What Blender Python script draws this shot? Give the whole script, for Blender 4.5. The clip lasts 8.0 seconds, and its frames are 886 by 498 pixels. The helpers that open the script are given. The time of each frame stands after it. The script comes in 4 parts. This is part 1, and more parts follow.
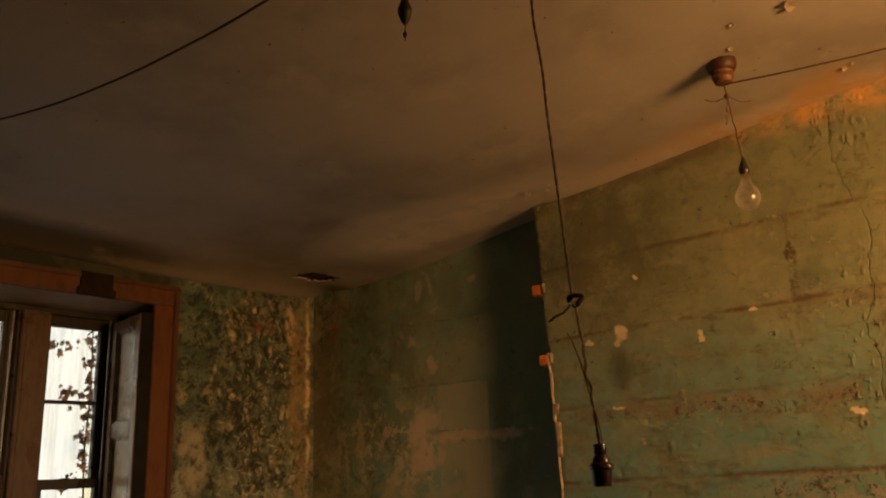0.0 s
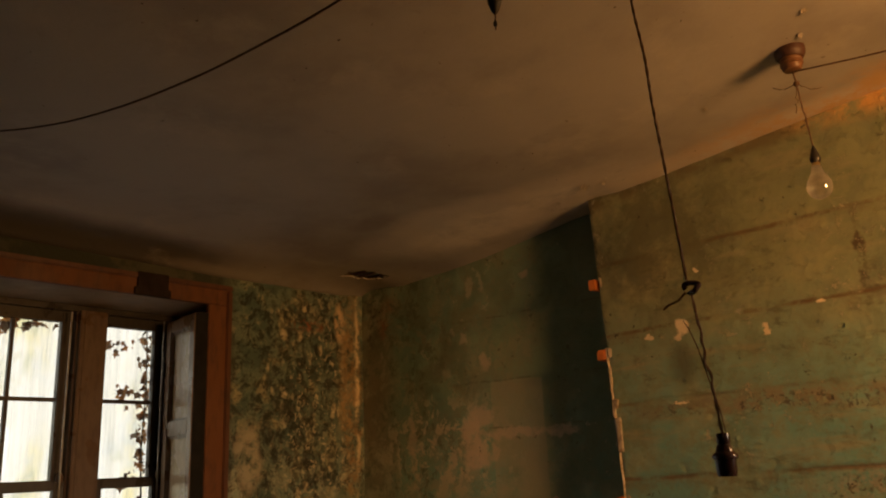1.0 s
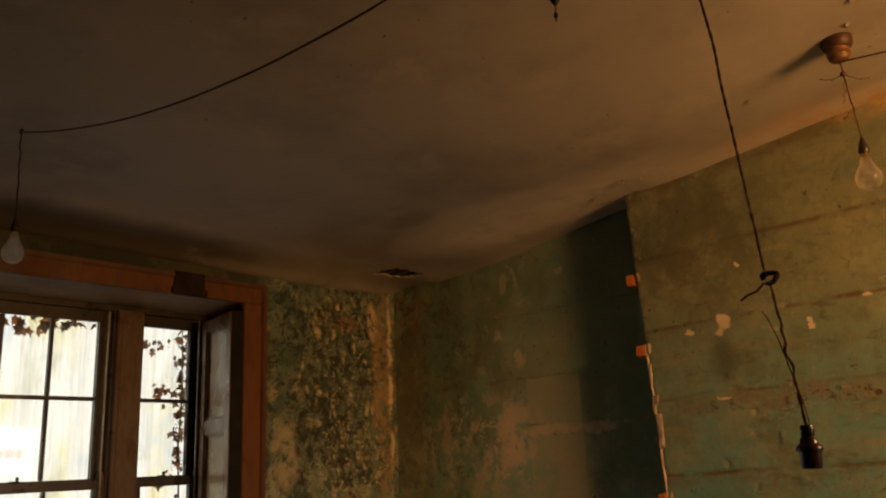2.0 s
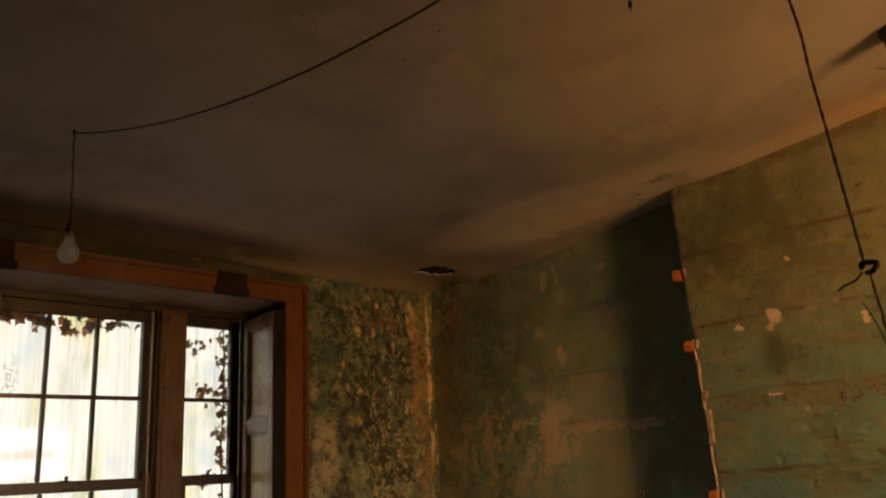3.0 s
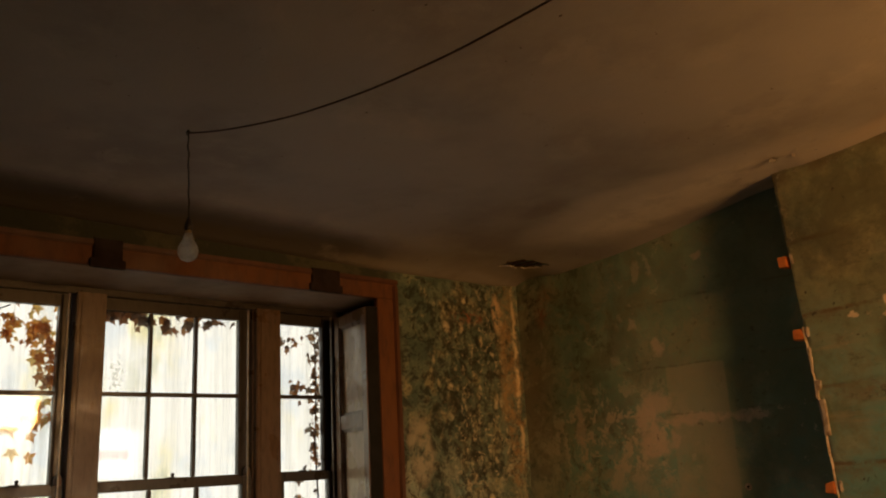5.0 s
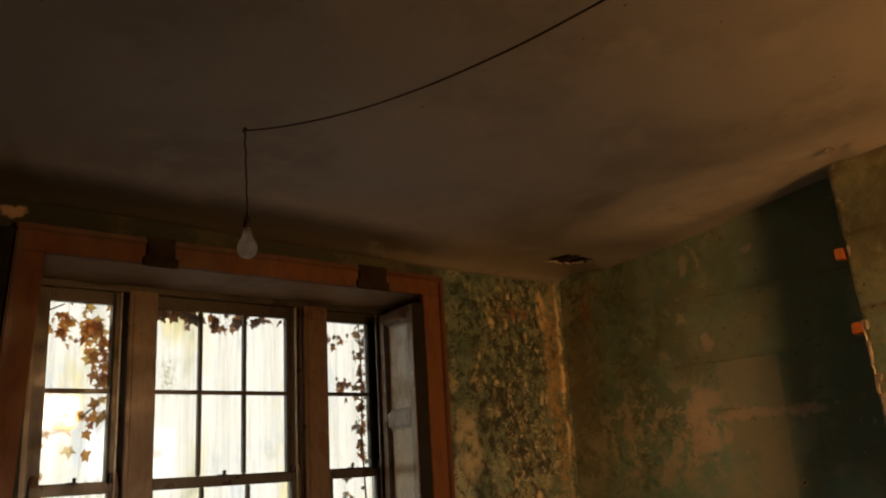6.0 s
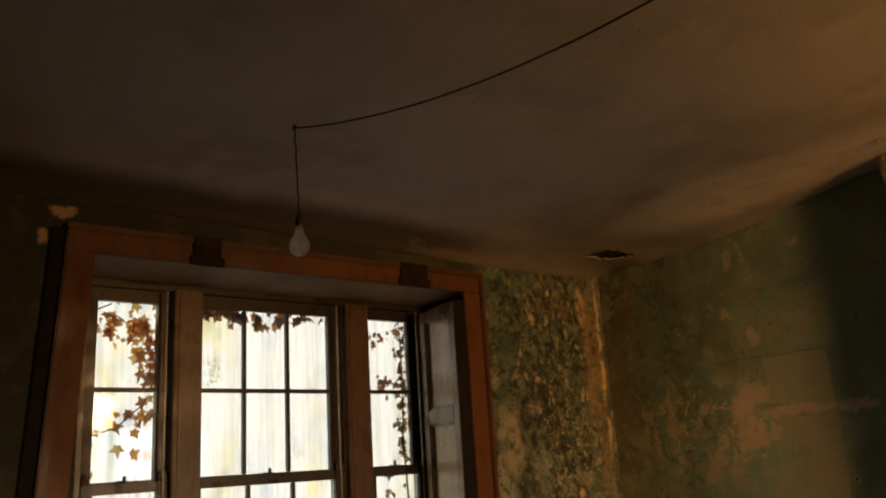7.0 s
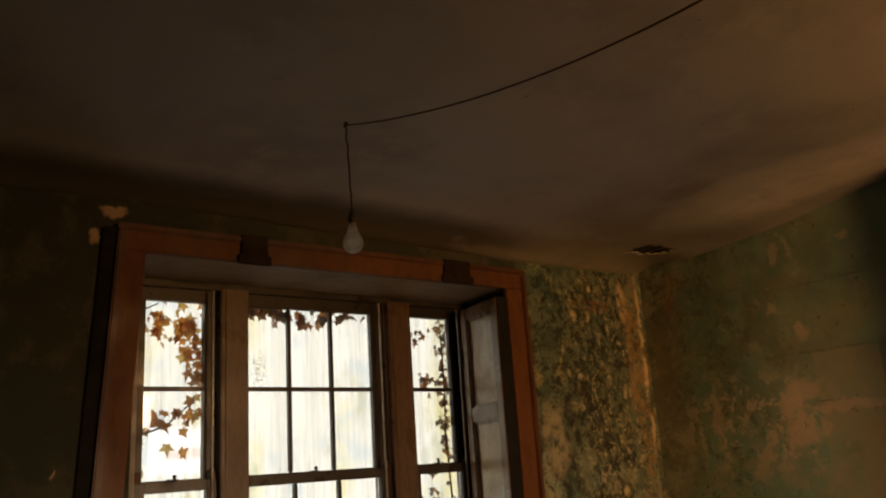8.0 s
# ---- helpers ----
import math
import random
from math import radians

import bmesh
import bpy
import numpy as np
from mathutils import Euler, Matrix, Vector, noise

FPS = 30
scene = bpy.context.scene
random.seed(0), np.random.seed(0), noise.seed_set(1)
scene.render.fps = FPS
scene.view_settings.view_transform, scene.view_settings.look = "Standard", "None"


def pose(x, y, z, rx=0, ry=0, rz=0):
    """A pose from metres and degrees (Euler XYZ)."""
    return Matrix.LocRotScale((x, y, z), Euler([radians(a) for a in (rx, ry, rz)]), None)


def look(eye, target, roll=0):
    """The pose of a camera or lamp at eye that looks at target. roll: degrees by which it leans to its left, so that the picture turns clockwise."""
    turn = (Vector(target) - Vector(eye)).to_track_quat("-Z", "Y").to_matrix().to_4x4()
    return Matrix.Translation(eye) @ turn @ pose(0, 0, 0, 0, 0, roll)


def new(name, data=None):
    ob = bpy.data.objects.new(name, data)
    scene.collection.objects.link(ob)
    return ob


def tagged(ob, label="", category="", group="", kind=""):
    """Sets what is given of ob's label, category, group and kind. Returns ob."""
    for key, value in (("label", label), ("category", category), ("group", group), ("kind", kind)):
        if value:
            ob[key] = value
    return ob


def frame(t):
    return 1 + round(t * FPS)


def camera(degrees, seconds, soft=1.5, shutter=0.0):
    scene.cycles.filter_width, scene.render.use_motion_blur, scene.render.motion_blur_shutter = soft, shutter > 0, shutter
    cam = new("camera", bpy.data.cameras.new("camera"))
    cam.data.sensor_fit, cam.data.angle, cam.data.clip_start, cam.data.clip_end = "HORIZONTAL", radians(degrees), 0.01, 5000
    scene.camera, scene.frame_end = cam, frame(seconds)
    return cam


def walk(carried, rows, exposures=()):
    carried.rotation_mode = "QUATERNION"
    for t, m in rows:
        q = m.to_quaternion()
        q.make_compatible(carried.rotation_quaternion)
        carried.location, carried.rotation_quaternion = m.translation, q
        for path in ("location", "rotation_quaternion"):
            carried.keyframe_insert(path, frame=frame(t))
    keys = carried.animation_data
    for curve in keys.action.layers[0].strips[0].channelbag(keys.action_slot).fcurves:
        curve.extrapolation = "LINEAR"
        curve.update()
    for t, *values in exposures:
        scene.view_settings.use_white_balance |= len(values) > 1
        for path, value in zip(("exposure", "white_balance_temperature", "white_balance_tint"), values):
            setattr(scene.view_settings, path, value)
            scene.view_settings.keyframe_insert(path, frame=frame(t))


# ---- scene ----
cam = camera(56.7, 8.0, 2.0)
PATH = [
    (0, (0.08, 0.188, 1.584), (-1.14, 1.689, 2.093), -2.1),
    (0.5, (0.032, 0.156, 1.581), (-1.213, 1.636, 2.09), -2.3),
    (1, (-0.016, 0.125, 1.578), (-1.285, 1.584, 2.088), -2.4),
    (2.5, (-0.109, 0.058, 1.574), (-1.427, 1.473, 2.083), -2.7),
    (3, (-0.151, 0.029, 1.573), (-1.49, 1.424, 2.083), -2.8),
    (3.5, (-0.183, 0.003, 1.569), (-1.544, 1.376, 2.081), -2.9),
    (4, (-0.221, -0.027, 1.57), (-1.601, 1.328, 2.081), -3.0),
    (4.5, (-0.259, -0.057, 1.568), (-1.659, 1.276, 2.08), -3.1),
    (6, (-0.378, -0.156, 1.565), (-1.839, 1.11, 2.077), -3.4),
    (6.5, (-0.408, -0.184, 1.566), (-1.884, 1.065, 2.078), -3.4),
    (7, (-0.447, -0.218, 1.567), (-1.941, 1.01, 2.078), -3.6),
    (7.5, (-0.486, -0.255, 1.571), (-1.998, 0.951, 2.08), -3.7),
    (8, (-0.519, -0.283, 1.571), (-2.045, 0.905, 2.081), -3.8),
]
walk(cam, [(t, look(eye, target, roll)) for t, eye, target, roll in PATH])


# ---------- world and large lights ----------
world = bpy.data.worlds.new("world")
scene.world = world
world.use_nodes = True
wn = world.node_tree.nodes
sky = wn.new("ShaderNodeTexSky")
sky.sky_type = 'NISHITA'
sky.sun_disc = False
sky.sun_elevation, sky.sun_rotation = radians(14), radians(80)
sky.air_density, sky.dust_density = 0.6, 6.0
wn["Background"].inputs["Strength"].default_value = 0.2
world.node_tree.links.new(sky.outputs[0], wn["Background"].inputs["Color"])

# warm low daylight that fills the opening of the east window
lamp = bpy.data.lights.new("east_window_light", 'AREA')
lamp.shape, lamp.size, lamp.size_y = 'RECTANGLE', 0.62, 0.28
lamp.energy, lamp.color, lamp.spread = 23.5, (1.0, 0.46, 0.13), radians(120)
east_light = new("east_window_light", lamp)
east_light.matrix_world = look((1.0, 1.98, 2.25), (-1.65, 2.88, 1.74))

# cool daylight from the sky and the pale ground through the lower half of the west window
lamp = bpy.data.lights.new("west_window_light", 'AREA')
lamp.shape, lamp.size, lamp.size_y = 'RECTANGLE', 1.5, 0.58
lamp.energy, lamp.color = 2.6, (0.80, 0.90, 1.0)
west_light = new("west_window_light", lamp)
west_light.matrix_world = look((-3.80, 1.45, 1.12), (-1.0, 1.6, 1.6))

scene.view_settings.exposure = 0.0

# ---------- node helpers ----------


class Mat:
    """A node material in the coordinates of its object, in metres."""

    def __init__(self, name, rough=0.8, metal=0.0, tone=1.0):
        self.tone = tone      # how pale all of its colours are
        self.m = bpy.data.materials.new(name)
        self.m.use_nodes = True
        self.nt = self.m.node_tree
        self.bsdf = self.nt.nodes["Principled BSDF"]
        self.bsdf.inputs["Roughness"].default_value = rough
        self.bsdf.inputs["Metallic"].default_value = metal
        self.co = self.node("ShaderNodeTexCoord").outputs["Object"]
        self.color = None

    def node(self, kind, **kw):
        n = self.nt.nodes.new(kind)
        for k, v in kw.items():
            setattr(n, k, v)
        return n

    def put(self, socket, v):
        if hasattr(v, "is_linked"):
            self.nt.links.new(v, socket)
        elif v is not None:
            socket.default_value = v

    def math(self, op, a, b=0.0, c=None, clamp=False):
        n = self.node("ShaderNodeMath", operation=op, use_clamp=clamp)
        self.put(n.inputs[0], a)
        self.put(n.inputs[1], b)
        if c is not None:
            self.put(n.inputs[2], c)
        return n.outputs[0]

    def vec(self, op, a, b):
        n = self.node("ShaderNodeVectorMath", operation=op)
        self.put(n.inputs[0], a)
        self.put(n.inputs[1], b)
        return n.outputs["Value" if op == 'LENGTH' else "Vector"]

    def scaled(self, x, y, z, shift=(0, 0, 0)):
        n = self.node("ShaderNodeMapping")
        self.put(n.inputs["Vector"], self.co)
        n.inputs["Scale"].default_value = (x, y, z)
        n.inputs["Location"].default_value = shift
        return n.outputs[0]

    def noise(self, scale, detail=6, rough=0.6, co=None, color=False, warp=0.0):
        n = self.node("ShaderNodeTexNoise")
        self.put(n.inputs["Vector"], self.co if co is None else co)
        n.inputs["Scale"].default_value = scale
        n.inputs["Detail"].default_value = detail
        n.inputs["Roughness"].default_value = rough
        n.inputs["Distortion"].default_value = warp
        return n.outputs["Color" if color else "Fac"]

    def cells(self, scale, feature='DISTANCE_TO_EDGE', co=None, out="Distance"):
        n = self.node("ShaderNodeTexVoronoi", feature=feature)
        self.put(n.inputs["Vector"], self.co if co is None else co)
        n.inputs["Scale"].default_value = scale
        return n.outputs[out]

    def span(self, v, a, b, lo=0.0, hi=1.0):
        n = self.node("ShaderNodeMapRange", interpolation_type='SMOOTHSTEP')
        self.put(n.inputs[0], v)
        for i, x in enumerate((a, b, lo, hi)):
            n.inputs[i + 1].default_value = x
        return n.outputs[0]

    def warped(self, scale, amount):
        n = self.node("ShaderNodeVectorMath", operation='MULTIPLY_ADD')
        self.put(n.inputs[0], self.vec('SUBTRACT', self.noise(scale, 5, color=True), (0.5, 0.5, 0.5)))
        n.inputs[1].default_value = (amount, amount, amount)
        self.put(n.inputs[2], self.co)
        return n.outputs[0]

    def blob(self, co, centre, radii, soft=0.25):
        """1 inside an ellipsoid, 0 outside; a ragged edge where co is warped."""
        d = self.vec('DIVIDE', self.vec('SUBTRACT', co, centre), radii)
        return self.span(self.vec('LENGTH', d, (0, 0, 0)), 1 - soft, 1 + soft, 1, 0)

    def rect(self, co, i, a, b, j, c, d, soft):
        """1 inside a rectangle on two axes."""
        u, v = self.axis(i, co), self.axis(j, co)
        return self.times(self.span(u, a - soft, a + soft), self.span(u, b + soft, b - soft), self.span(v, c - soft, c + soft), self.span(v, d + soft, d - soft))

    def paint(self, color, fac=1.0):
        """Lay a colour over what is there."""
        if self.color is None:
            self.color = color
            return self
        n = self.node("ShaderNodeMix", data_type='RGBA')
        self.put(n.inputs["Factor"], fac)
        self.put(n.inputs["A"], self.rgba(self.color))
        self.put(n.inputs["B"], self.rgba(color))
        self.color = n.outputs["Result"]
        return self

    def rgba(self, c):
        return (*(self.tone * v for v in c), 1) if isinstance(c, tuple) and len(c) == 3 else c

    def times(self, *f):
        r = f[0]
        for x in f[1:]:
            r = self.math('MULTIPLY', r, x)
        return r

    def done(self, height=None, strength=0.5, distance=0.004, rough=None):
        self.put(self.bsdf.inputs["Base Color"], self.rgba(self.color))
        if rough is not None:
            self.put(self.bsdf.inputs["Roughness"], rough)
        if height is not None:
            b = self.node("ShaderNodeBump")
            b.inputs["Strength"].default_value = strength
            b.inputs["Distance"].default_value = distance
            self.put(b.inputs["Height"], height)
            self.nt.links.new(b.outputs[0], self.bsdf.inputs["Normal"])
        return self.m

    def axis(self, i, co=None):
        n = self.node("ShaderNodeSeparateXYZ")
        self.put(n.inputs[0], self.co if co is None else co)
        return n.outputs[i]


def plain(name, color, dark, rough=0.6, scale=30, metal=0.0, strength=0.3, stretch=(1, 1, 1)):
    """Paint, bakelite, wood or metal with grain and grime of two sizes."""
    k = Mat(name, rough, metal)
    co = k.scaled(*stretch)
    k.paint(color)
    k.paint(dark, k.span(k.noise(scale, 6, 0.65, co), 0.42, 0.72))
    k.paint(tuple(0.6 * x for x in dark), k.times(k.span(k.noise(scale * 0.17, 4, 0.6), 0.5, 0.75), 0.6))
    return k.done(k.noise(scale * 2.2, 5, 0.6, co), strength, 0.002, k.span(k.noise(scale * 0.6, 3), 0.3, 0.7, rough - 0.1, min(1.0, rough + 0.15)))


def ceiling_material():
    k = Mat("ceiling_plaster", 0.9)
    w = k.warped(2.2, 0.25)
    k.paint((0.43, 0.385, 0.33))
    k.paint((0.33, 0.29, 0.25), k.span(k.noise(1.6, 5, 0.6), 0.42, 0.68))
    k.paint((0.52, 0.46, 0.38), k.times(k.span(k.noise(3.1, 6, 0.65, w), 0.52, 0.72), 0.6))
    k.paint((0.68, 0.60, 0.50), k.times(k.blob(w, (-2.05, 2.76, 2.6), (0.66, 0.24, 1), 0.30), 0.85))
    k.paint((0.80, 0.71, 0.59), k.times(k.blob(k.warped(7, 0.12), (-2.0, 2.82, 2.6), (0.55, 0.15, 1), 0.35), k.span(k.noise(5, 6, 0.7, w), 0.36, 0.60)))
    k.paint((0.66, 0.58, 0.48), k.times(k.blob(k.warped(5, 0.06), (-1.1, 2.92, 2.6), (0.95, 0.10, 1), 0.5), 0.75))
    k.paint((0.2, 0.15, 0.11), k.times(k.span(k.noise(4.3, 7, 0.7, w), 0.60, 0.78), 0.4))
    k.paint((0.17, 0.12, 0.08), k.times(k.blob(w, (-2.42, 2.45, 2.6), (0.12, 0.06, 1), 0.7), 0.4))
    # orange stain, spread wider to paint in the hot warm light at this end
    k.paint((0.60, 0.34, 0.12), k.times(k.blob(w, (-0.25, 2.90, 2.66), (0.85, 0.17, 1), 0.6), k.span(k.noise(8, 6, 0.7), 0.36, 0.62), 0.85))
    k.paint((0.13, 0.09, 0.06), k.span(k.noise(46, 3, 0.5), 0.72, 0.78))
    # shadow band along the window wall, painted into the plaster with a ragged edge
    edge_shade = k.times(k.span(k.axis(0, k.warped(4, 0.10)), -3.0, -3.17), k.span(k.axis(1, k.warped(3, 0.3)), 2.65, 1.95), k.span(k.noise(4, 5, 0.6, w), 0.18, 0.42))
    k.paint((0.08, 0.068, 0.054), k.times(edge_shade, 0.9))
    # highlight on the ceiling ridge over the window, painted as a pale streak
    k.paint((0.56, 0.48, 0.38), k.times(k.blob(k.warped(14, 0.04), (-3.26, 2.16, 2.5), (0.035, 0.2, 1), 0.6), 0.25))
    h = k.math('ADD', k.noise(9, 6, 0.6), k.times(k.noise(70, 5, 0.7), 0.25))
    return k.done(h, 0.2, 0.014)


def pier_material():
    """Pale green distemper over old blockwork: brown joints, chips and damp."""
    k = Mat("green_distemper", 0.85, tone=1.14)
    w, fine = k.warped(5, 0.10), k.warped(24, 0.05)
    z = k.axis(2)
    k.paint((0.205, 0.222, 0.125))
    k.paint((0.135, 0.275, 0.245), k.span(z, 2.30, 1.55))
    k.paint((0.32, 0.29, 0.155), k.times(k.span(k.noise(2.6, 6, 0.66, w), 0.45, 0.68), 0.6))
    k.paint((0.12, 0.145, 0.09), k.times(k.span(k.noise(5.5, 6, 0.72, w), 0.47, 0.68), 0.75))
    k.paint((0.27, 0.25, 0.16), k.times(k.span(k.noise(1.0, 7, 0.72, k.scaled(1.6, 1, 9)), 0.52, 0.68), 0.7))
    k.paint((0.18, 0.19, 0.12), k.times(k.span(k.noise(17, 7, 0.75), 0.46, 0.62), 0.55))
    # orange stain along the ceiling joint, part of the warm light painted into it
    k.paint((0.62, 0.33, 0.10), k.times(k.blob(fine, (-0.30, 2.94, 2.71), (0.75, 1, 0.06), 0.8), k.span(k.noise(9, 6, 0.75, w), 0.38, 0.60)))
    # brightness step at the ceiling joint painted in as a darker pier top
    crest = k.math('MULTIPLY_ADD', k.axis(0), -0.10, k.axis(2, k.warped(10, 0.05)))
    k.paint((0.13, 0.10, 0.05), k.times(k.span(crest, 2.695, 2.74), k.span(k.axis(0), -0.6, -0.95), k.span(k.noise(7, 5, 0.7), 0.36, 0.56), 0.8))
    rise = k.math('MULTIPLY_ADD', k.axis(0, k.warped(3, 0.05)), -0.026, k.axis(2, k.warped(14, 0.016)))
    for joint, a in ((1.5436, 0.85), (1.8136, 0.5), (2.0806, 0.95), (2.3636, 0.9)):
        band = k.span(k.math('ABSOLUTE', k.math('SUBTRACT', rise, joint)), 0.001, 0.013, 1, 0)
        k.paint((0.12, 0.068, 0.03), k.times(band, k.span(k.noise(4.2, 6, 0.75, k.scaled(1, 1, 1, (joint * 3, 0, 0))), 0.40, 0.58), a))
        wide = k.span(k.math('ABSOLUTE', k.math('SUBTRACT', rise, joint - 0.018)), 0.004, 0.035, 1, 0)
        k.paint((0.15, 0.125, 0.07), k.times(wide, k.span(k.noise(6.5, 6, 0.75, k.scaled(1, 1, 1, (joint, 0, 2))), 0.46, 0.62), 0.55))
    k.paint((0.075, 0.052, 0.03), k.times(k.blob(fine, (-0.69, 2.94, 2.17), (0.013, 1, 0.13), 0.6), k.span(k.noise(14, 5, 0.7), 0.36, 0.52)))
    k.paint((0.10, 0.08, 0.05), k.times(k.blob(fine, (-0.665, 2.94, 2.10), (0.03, 1, 0.05), 0.7), k.span(k.noise(19, 6, 0.75), 0.42, 0.56), 0.8))
    k.paint((0.19, 0.172, 0.115), k.times(k.blob(w, (-0.95, 2.94, 1.745), (0.6, 1, 0.032), 0.5), k.span(k.noise(10, 6, 0.75), 0.40, 0.55)))
    k.paint((0.30, 0.27, 0.21), k.times(k.blob(w, (-0.5, 2.94, 1.47), (0.4, 1, 0.07), 0.5), k.span(k.noise(30, 6, 0.8), 0.48, 0.56), 0.8))
    rub = k.span(k.noise(30, 7, 0.8, w), 0.57, 0.62)
    k.paint((0.10, 0.098, 0.055), k.times(k.blob(w, (-1.42, 2.94, 2.42), (0.42, 1, 0.34), 0.6), k.span(k.noise(6, 6, 0.72, w), 0.36, 0.60), 0.75))
    k.paint((0.09, 0.085, 0.05), k.times(k.span(k.noise(7.5, 7, 0.75, k.scaled(1, 1, 2.2)), 0.52, 0.66), k.span(k.noise(2.2, 3), 0.36, 0.6), 0.7))
    chips = k.span(k.noise(42, 6, 0.8, w), 0.53, 0.58)
    for cx, cz, rx, rz in ((-0.5, 1.47, 0.5, 0.06), (-0.95, 1.74, 0.55, 0.03), (-0.45, 1.70, 0.16, 0.05)):
        k.paint((0.055, 0.045, 0.035), k.times(k.blob(w, (cx, 2.94, cz), (rx, 1, rz), 0.5), chips, k.span(k.noise(8, 5), 0.38, 0.54), 0.9))
    k.paint((0.36, 0.33, 0.23), k.times(rub, k.span(k.noise(3.3, 3), 0.48, 0.62), 0.8))
    k.paint((0.05, 0.045, 0.03), k.times(k.span(k.noise(40, 4, 0.65), 0.62, 0.70), k.span(k.noise(4.6, 4), 0.50, 0.62)))
    for x, z0, rx, rz in ((-1.325, 2.035, 0.026, 0.03), (-1.345, 2.0, 0.013, 0.016), (-1.02, 1.985, 0.012, 0.022), (-1.46, 2.012, 0.018, 0.01),
                          (-0.83, 2.05, 0.014, 0.007), (-1.36, 1.765, 0.028, 0.005), (-0.56, 1.70, 0.02, 0.012), (-0.44, 1.71, 0.035, 0.016), (-1.25, 2.23, 0.01, 0.012)):
        k.paint((0.62, 0.52, 0.36), k.blob(fine, (x, 2.94, z0), (rx, 1, rz), 0.25))
    k.paint((0.07, 0.075, 0.05), k.times(k.blob(w, (-1.34, 2.94, 1.905), (0.05, 1, 0.07), 0.7), 0.65))
    h = k.math('ADD', k.noise(26, 7, 0.7), k.times(rub, 0.5))
    return k.done(h, 0.7, 0.007)


def recess_material():
    """Dark green paint, flaked to pink plaster and brown damp."""
    k = Mat("flaking_dark_green", 0.8, tone=1.27)
    w, fine = k.warped(4, 0.22), k.warped(14, 0.10)
    k.paint((0.225, 0.31, 0.215))
    k.paint((0.15, 0.245, 0.18), k.span(k.noise(3.4, 6, 0.65, w), 0.42, 0.66))
    k.paint((0.20, 0.37, 0.30), k.times(k.span(k.axis(2), 2.1, 1.5), k.span(k.noise(2.2, 4), 0.35, 0.6)))
    k.paint((0.27, 0.27, 0.17), k.times(k.span(k.noise(6, 6, 0.7, w), 0.50, 0.66), 0.6))
    k.paint((0.25, 0.235, 0.165), k.times(k.span(k.noise(2.3, 6, 0.7, w), 0.5, 0.68), 0.55))
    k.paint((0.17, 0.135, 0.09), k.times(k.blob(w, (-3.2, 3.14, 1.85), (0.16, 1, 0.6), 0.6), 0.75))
    k.paint((0.30, 0.095, 0.04), k.times(k.blob(w, (-3.06, 3.14, 2.33), (0.08, 1, 0.10), 0.6), k.span(k.noise(11, 5, 0.7), 0.34, 0.56), 0.8))
    k.paint((0.045, 0.04, 0.03), k.times(k.blob(w, (-3.2, 3.14, 2.36), (0.11, 1, 0.13), 0.7), k.span(k.noise(16, 5, 0.7), 0.4, 0.58)))
    k.paint((0.16, 0.25, 0.19), k.times(k.blob(w, (-2.94, 3.14, 1.95), (0.035, 1, 0.26), 0.5), 0.8))
    k.paint((0.30, 0.30, 0.20), k.times(k.span(k.noise(9, 7, 0.75, w), 0.50, 0.60), 0.6))
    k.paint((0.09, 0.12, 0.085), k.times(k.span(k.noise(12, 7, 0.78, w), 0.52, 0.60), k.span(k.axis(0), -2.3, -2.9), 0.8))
    k.paint((0.38, 0.38, 0.27), k.times(k.span(k.axis(2), 1.9, 1.45), k.span(k.noise(7, 6, 0.75), 0.44, 0.60), 0.7))
    # darker green paint by the pier, which also deepens the pier's cast shadow
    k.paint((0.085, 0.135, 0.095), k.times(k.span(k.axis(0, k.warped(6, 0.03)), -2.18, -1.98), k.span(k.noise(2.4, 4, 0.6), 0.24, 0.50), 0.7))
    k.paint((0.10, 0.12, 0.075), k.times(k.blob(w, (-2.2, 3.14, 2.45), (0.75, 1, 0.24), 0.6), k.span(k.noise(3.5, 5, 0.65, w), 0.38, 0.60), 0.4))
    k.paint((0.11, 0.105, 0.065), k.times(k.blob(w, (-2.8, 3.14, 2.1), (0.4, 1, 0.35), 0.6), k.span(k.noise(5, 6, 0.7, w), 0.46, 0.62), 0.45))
    flake = k.span(k.noise(13, 7, 0.72, w), 0.50, 0.56)
    low = k.blob(w, (-2.68, 3.14, 1.66), (0.42, 1, 0.22), 0.5)
    k.paint((0.52, 0.47, 0.34), k.times(flake, low, 0.9))
    k.paint((0.42, 0.40, 0.30), k.times(k.span(k.noise(15, 6, 0.72, w), 0.60, 0.66), k.span(k.noise(2.6, 4), 0.44, 0.60), 0.6))
    k.paint((0.38, 0.36, 0.25), k.times(k.rect(k.warped(9, 0.02), 0, -2.37, -2.085, 2, 1.2, 1.94, 0.008), k.span(k.noise(4, 5), 0.3, 0.5), 0.65))
    chip = k.span(k.noise(17, 7, 0.78, fine), 0.34, 0.52, 0.4, 1.0)
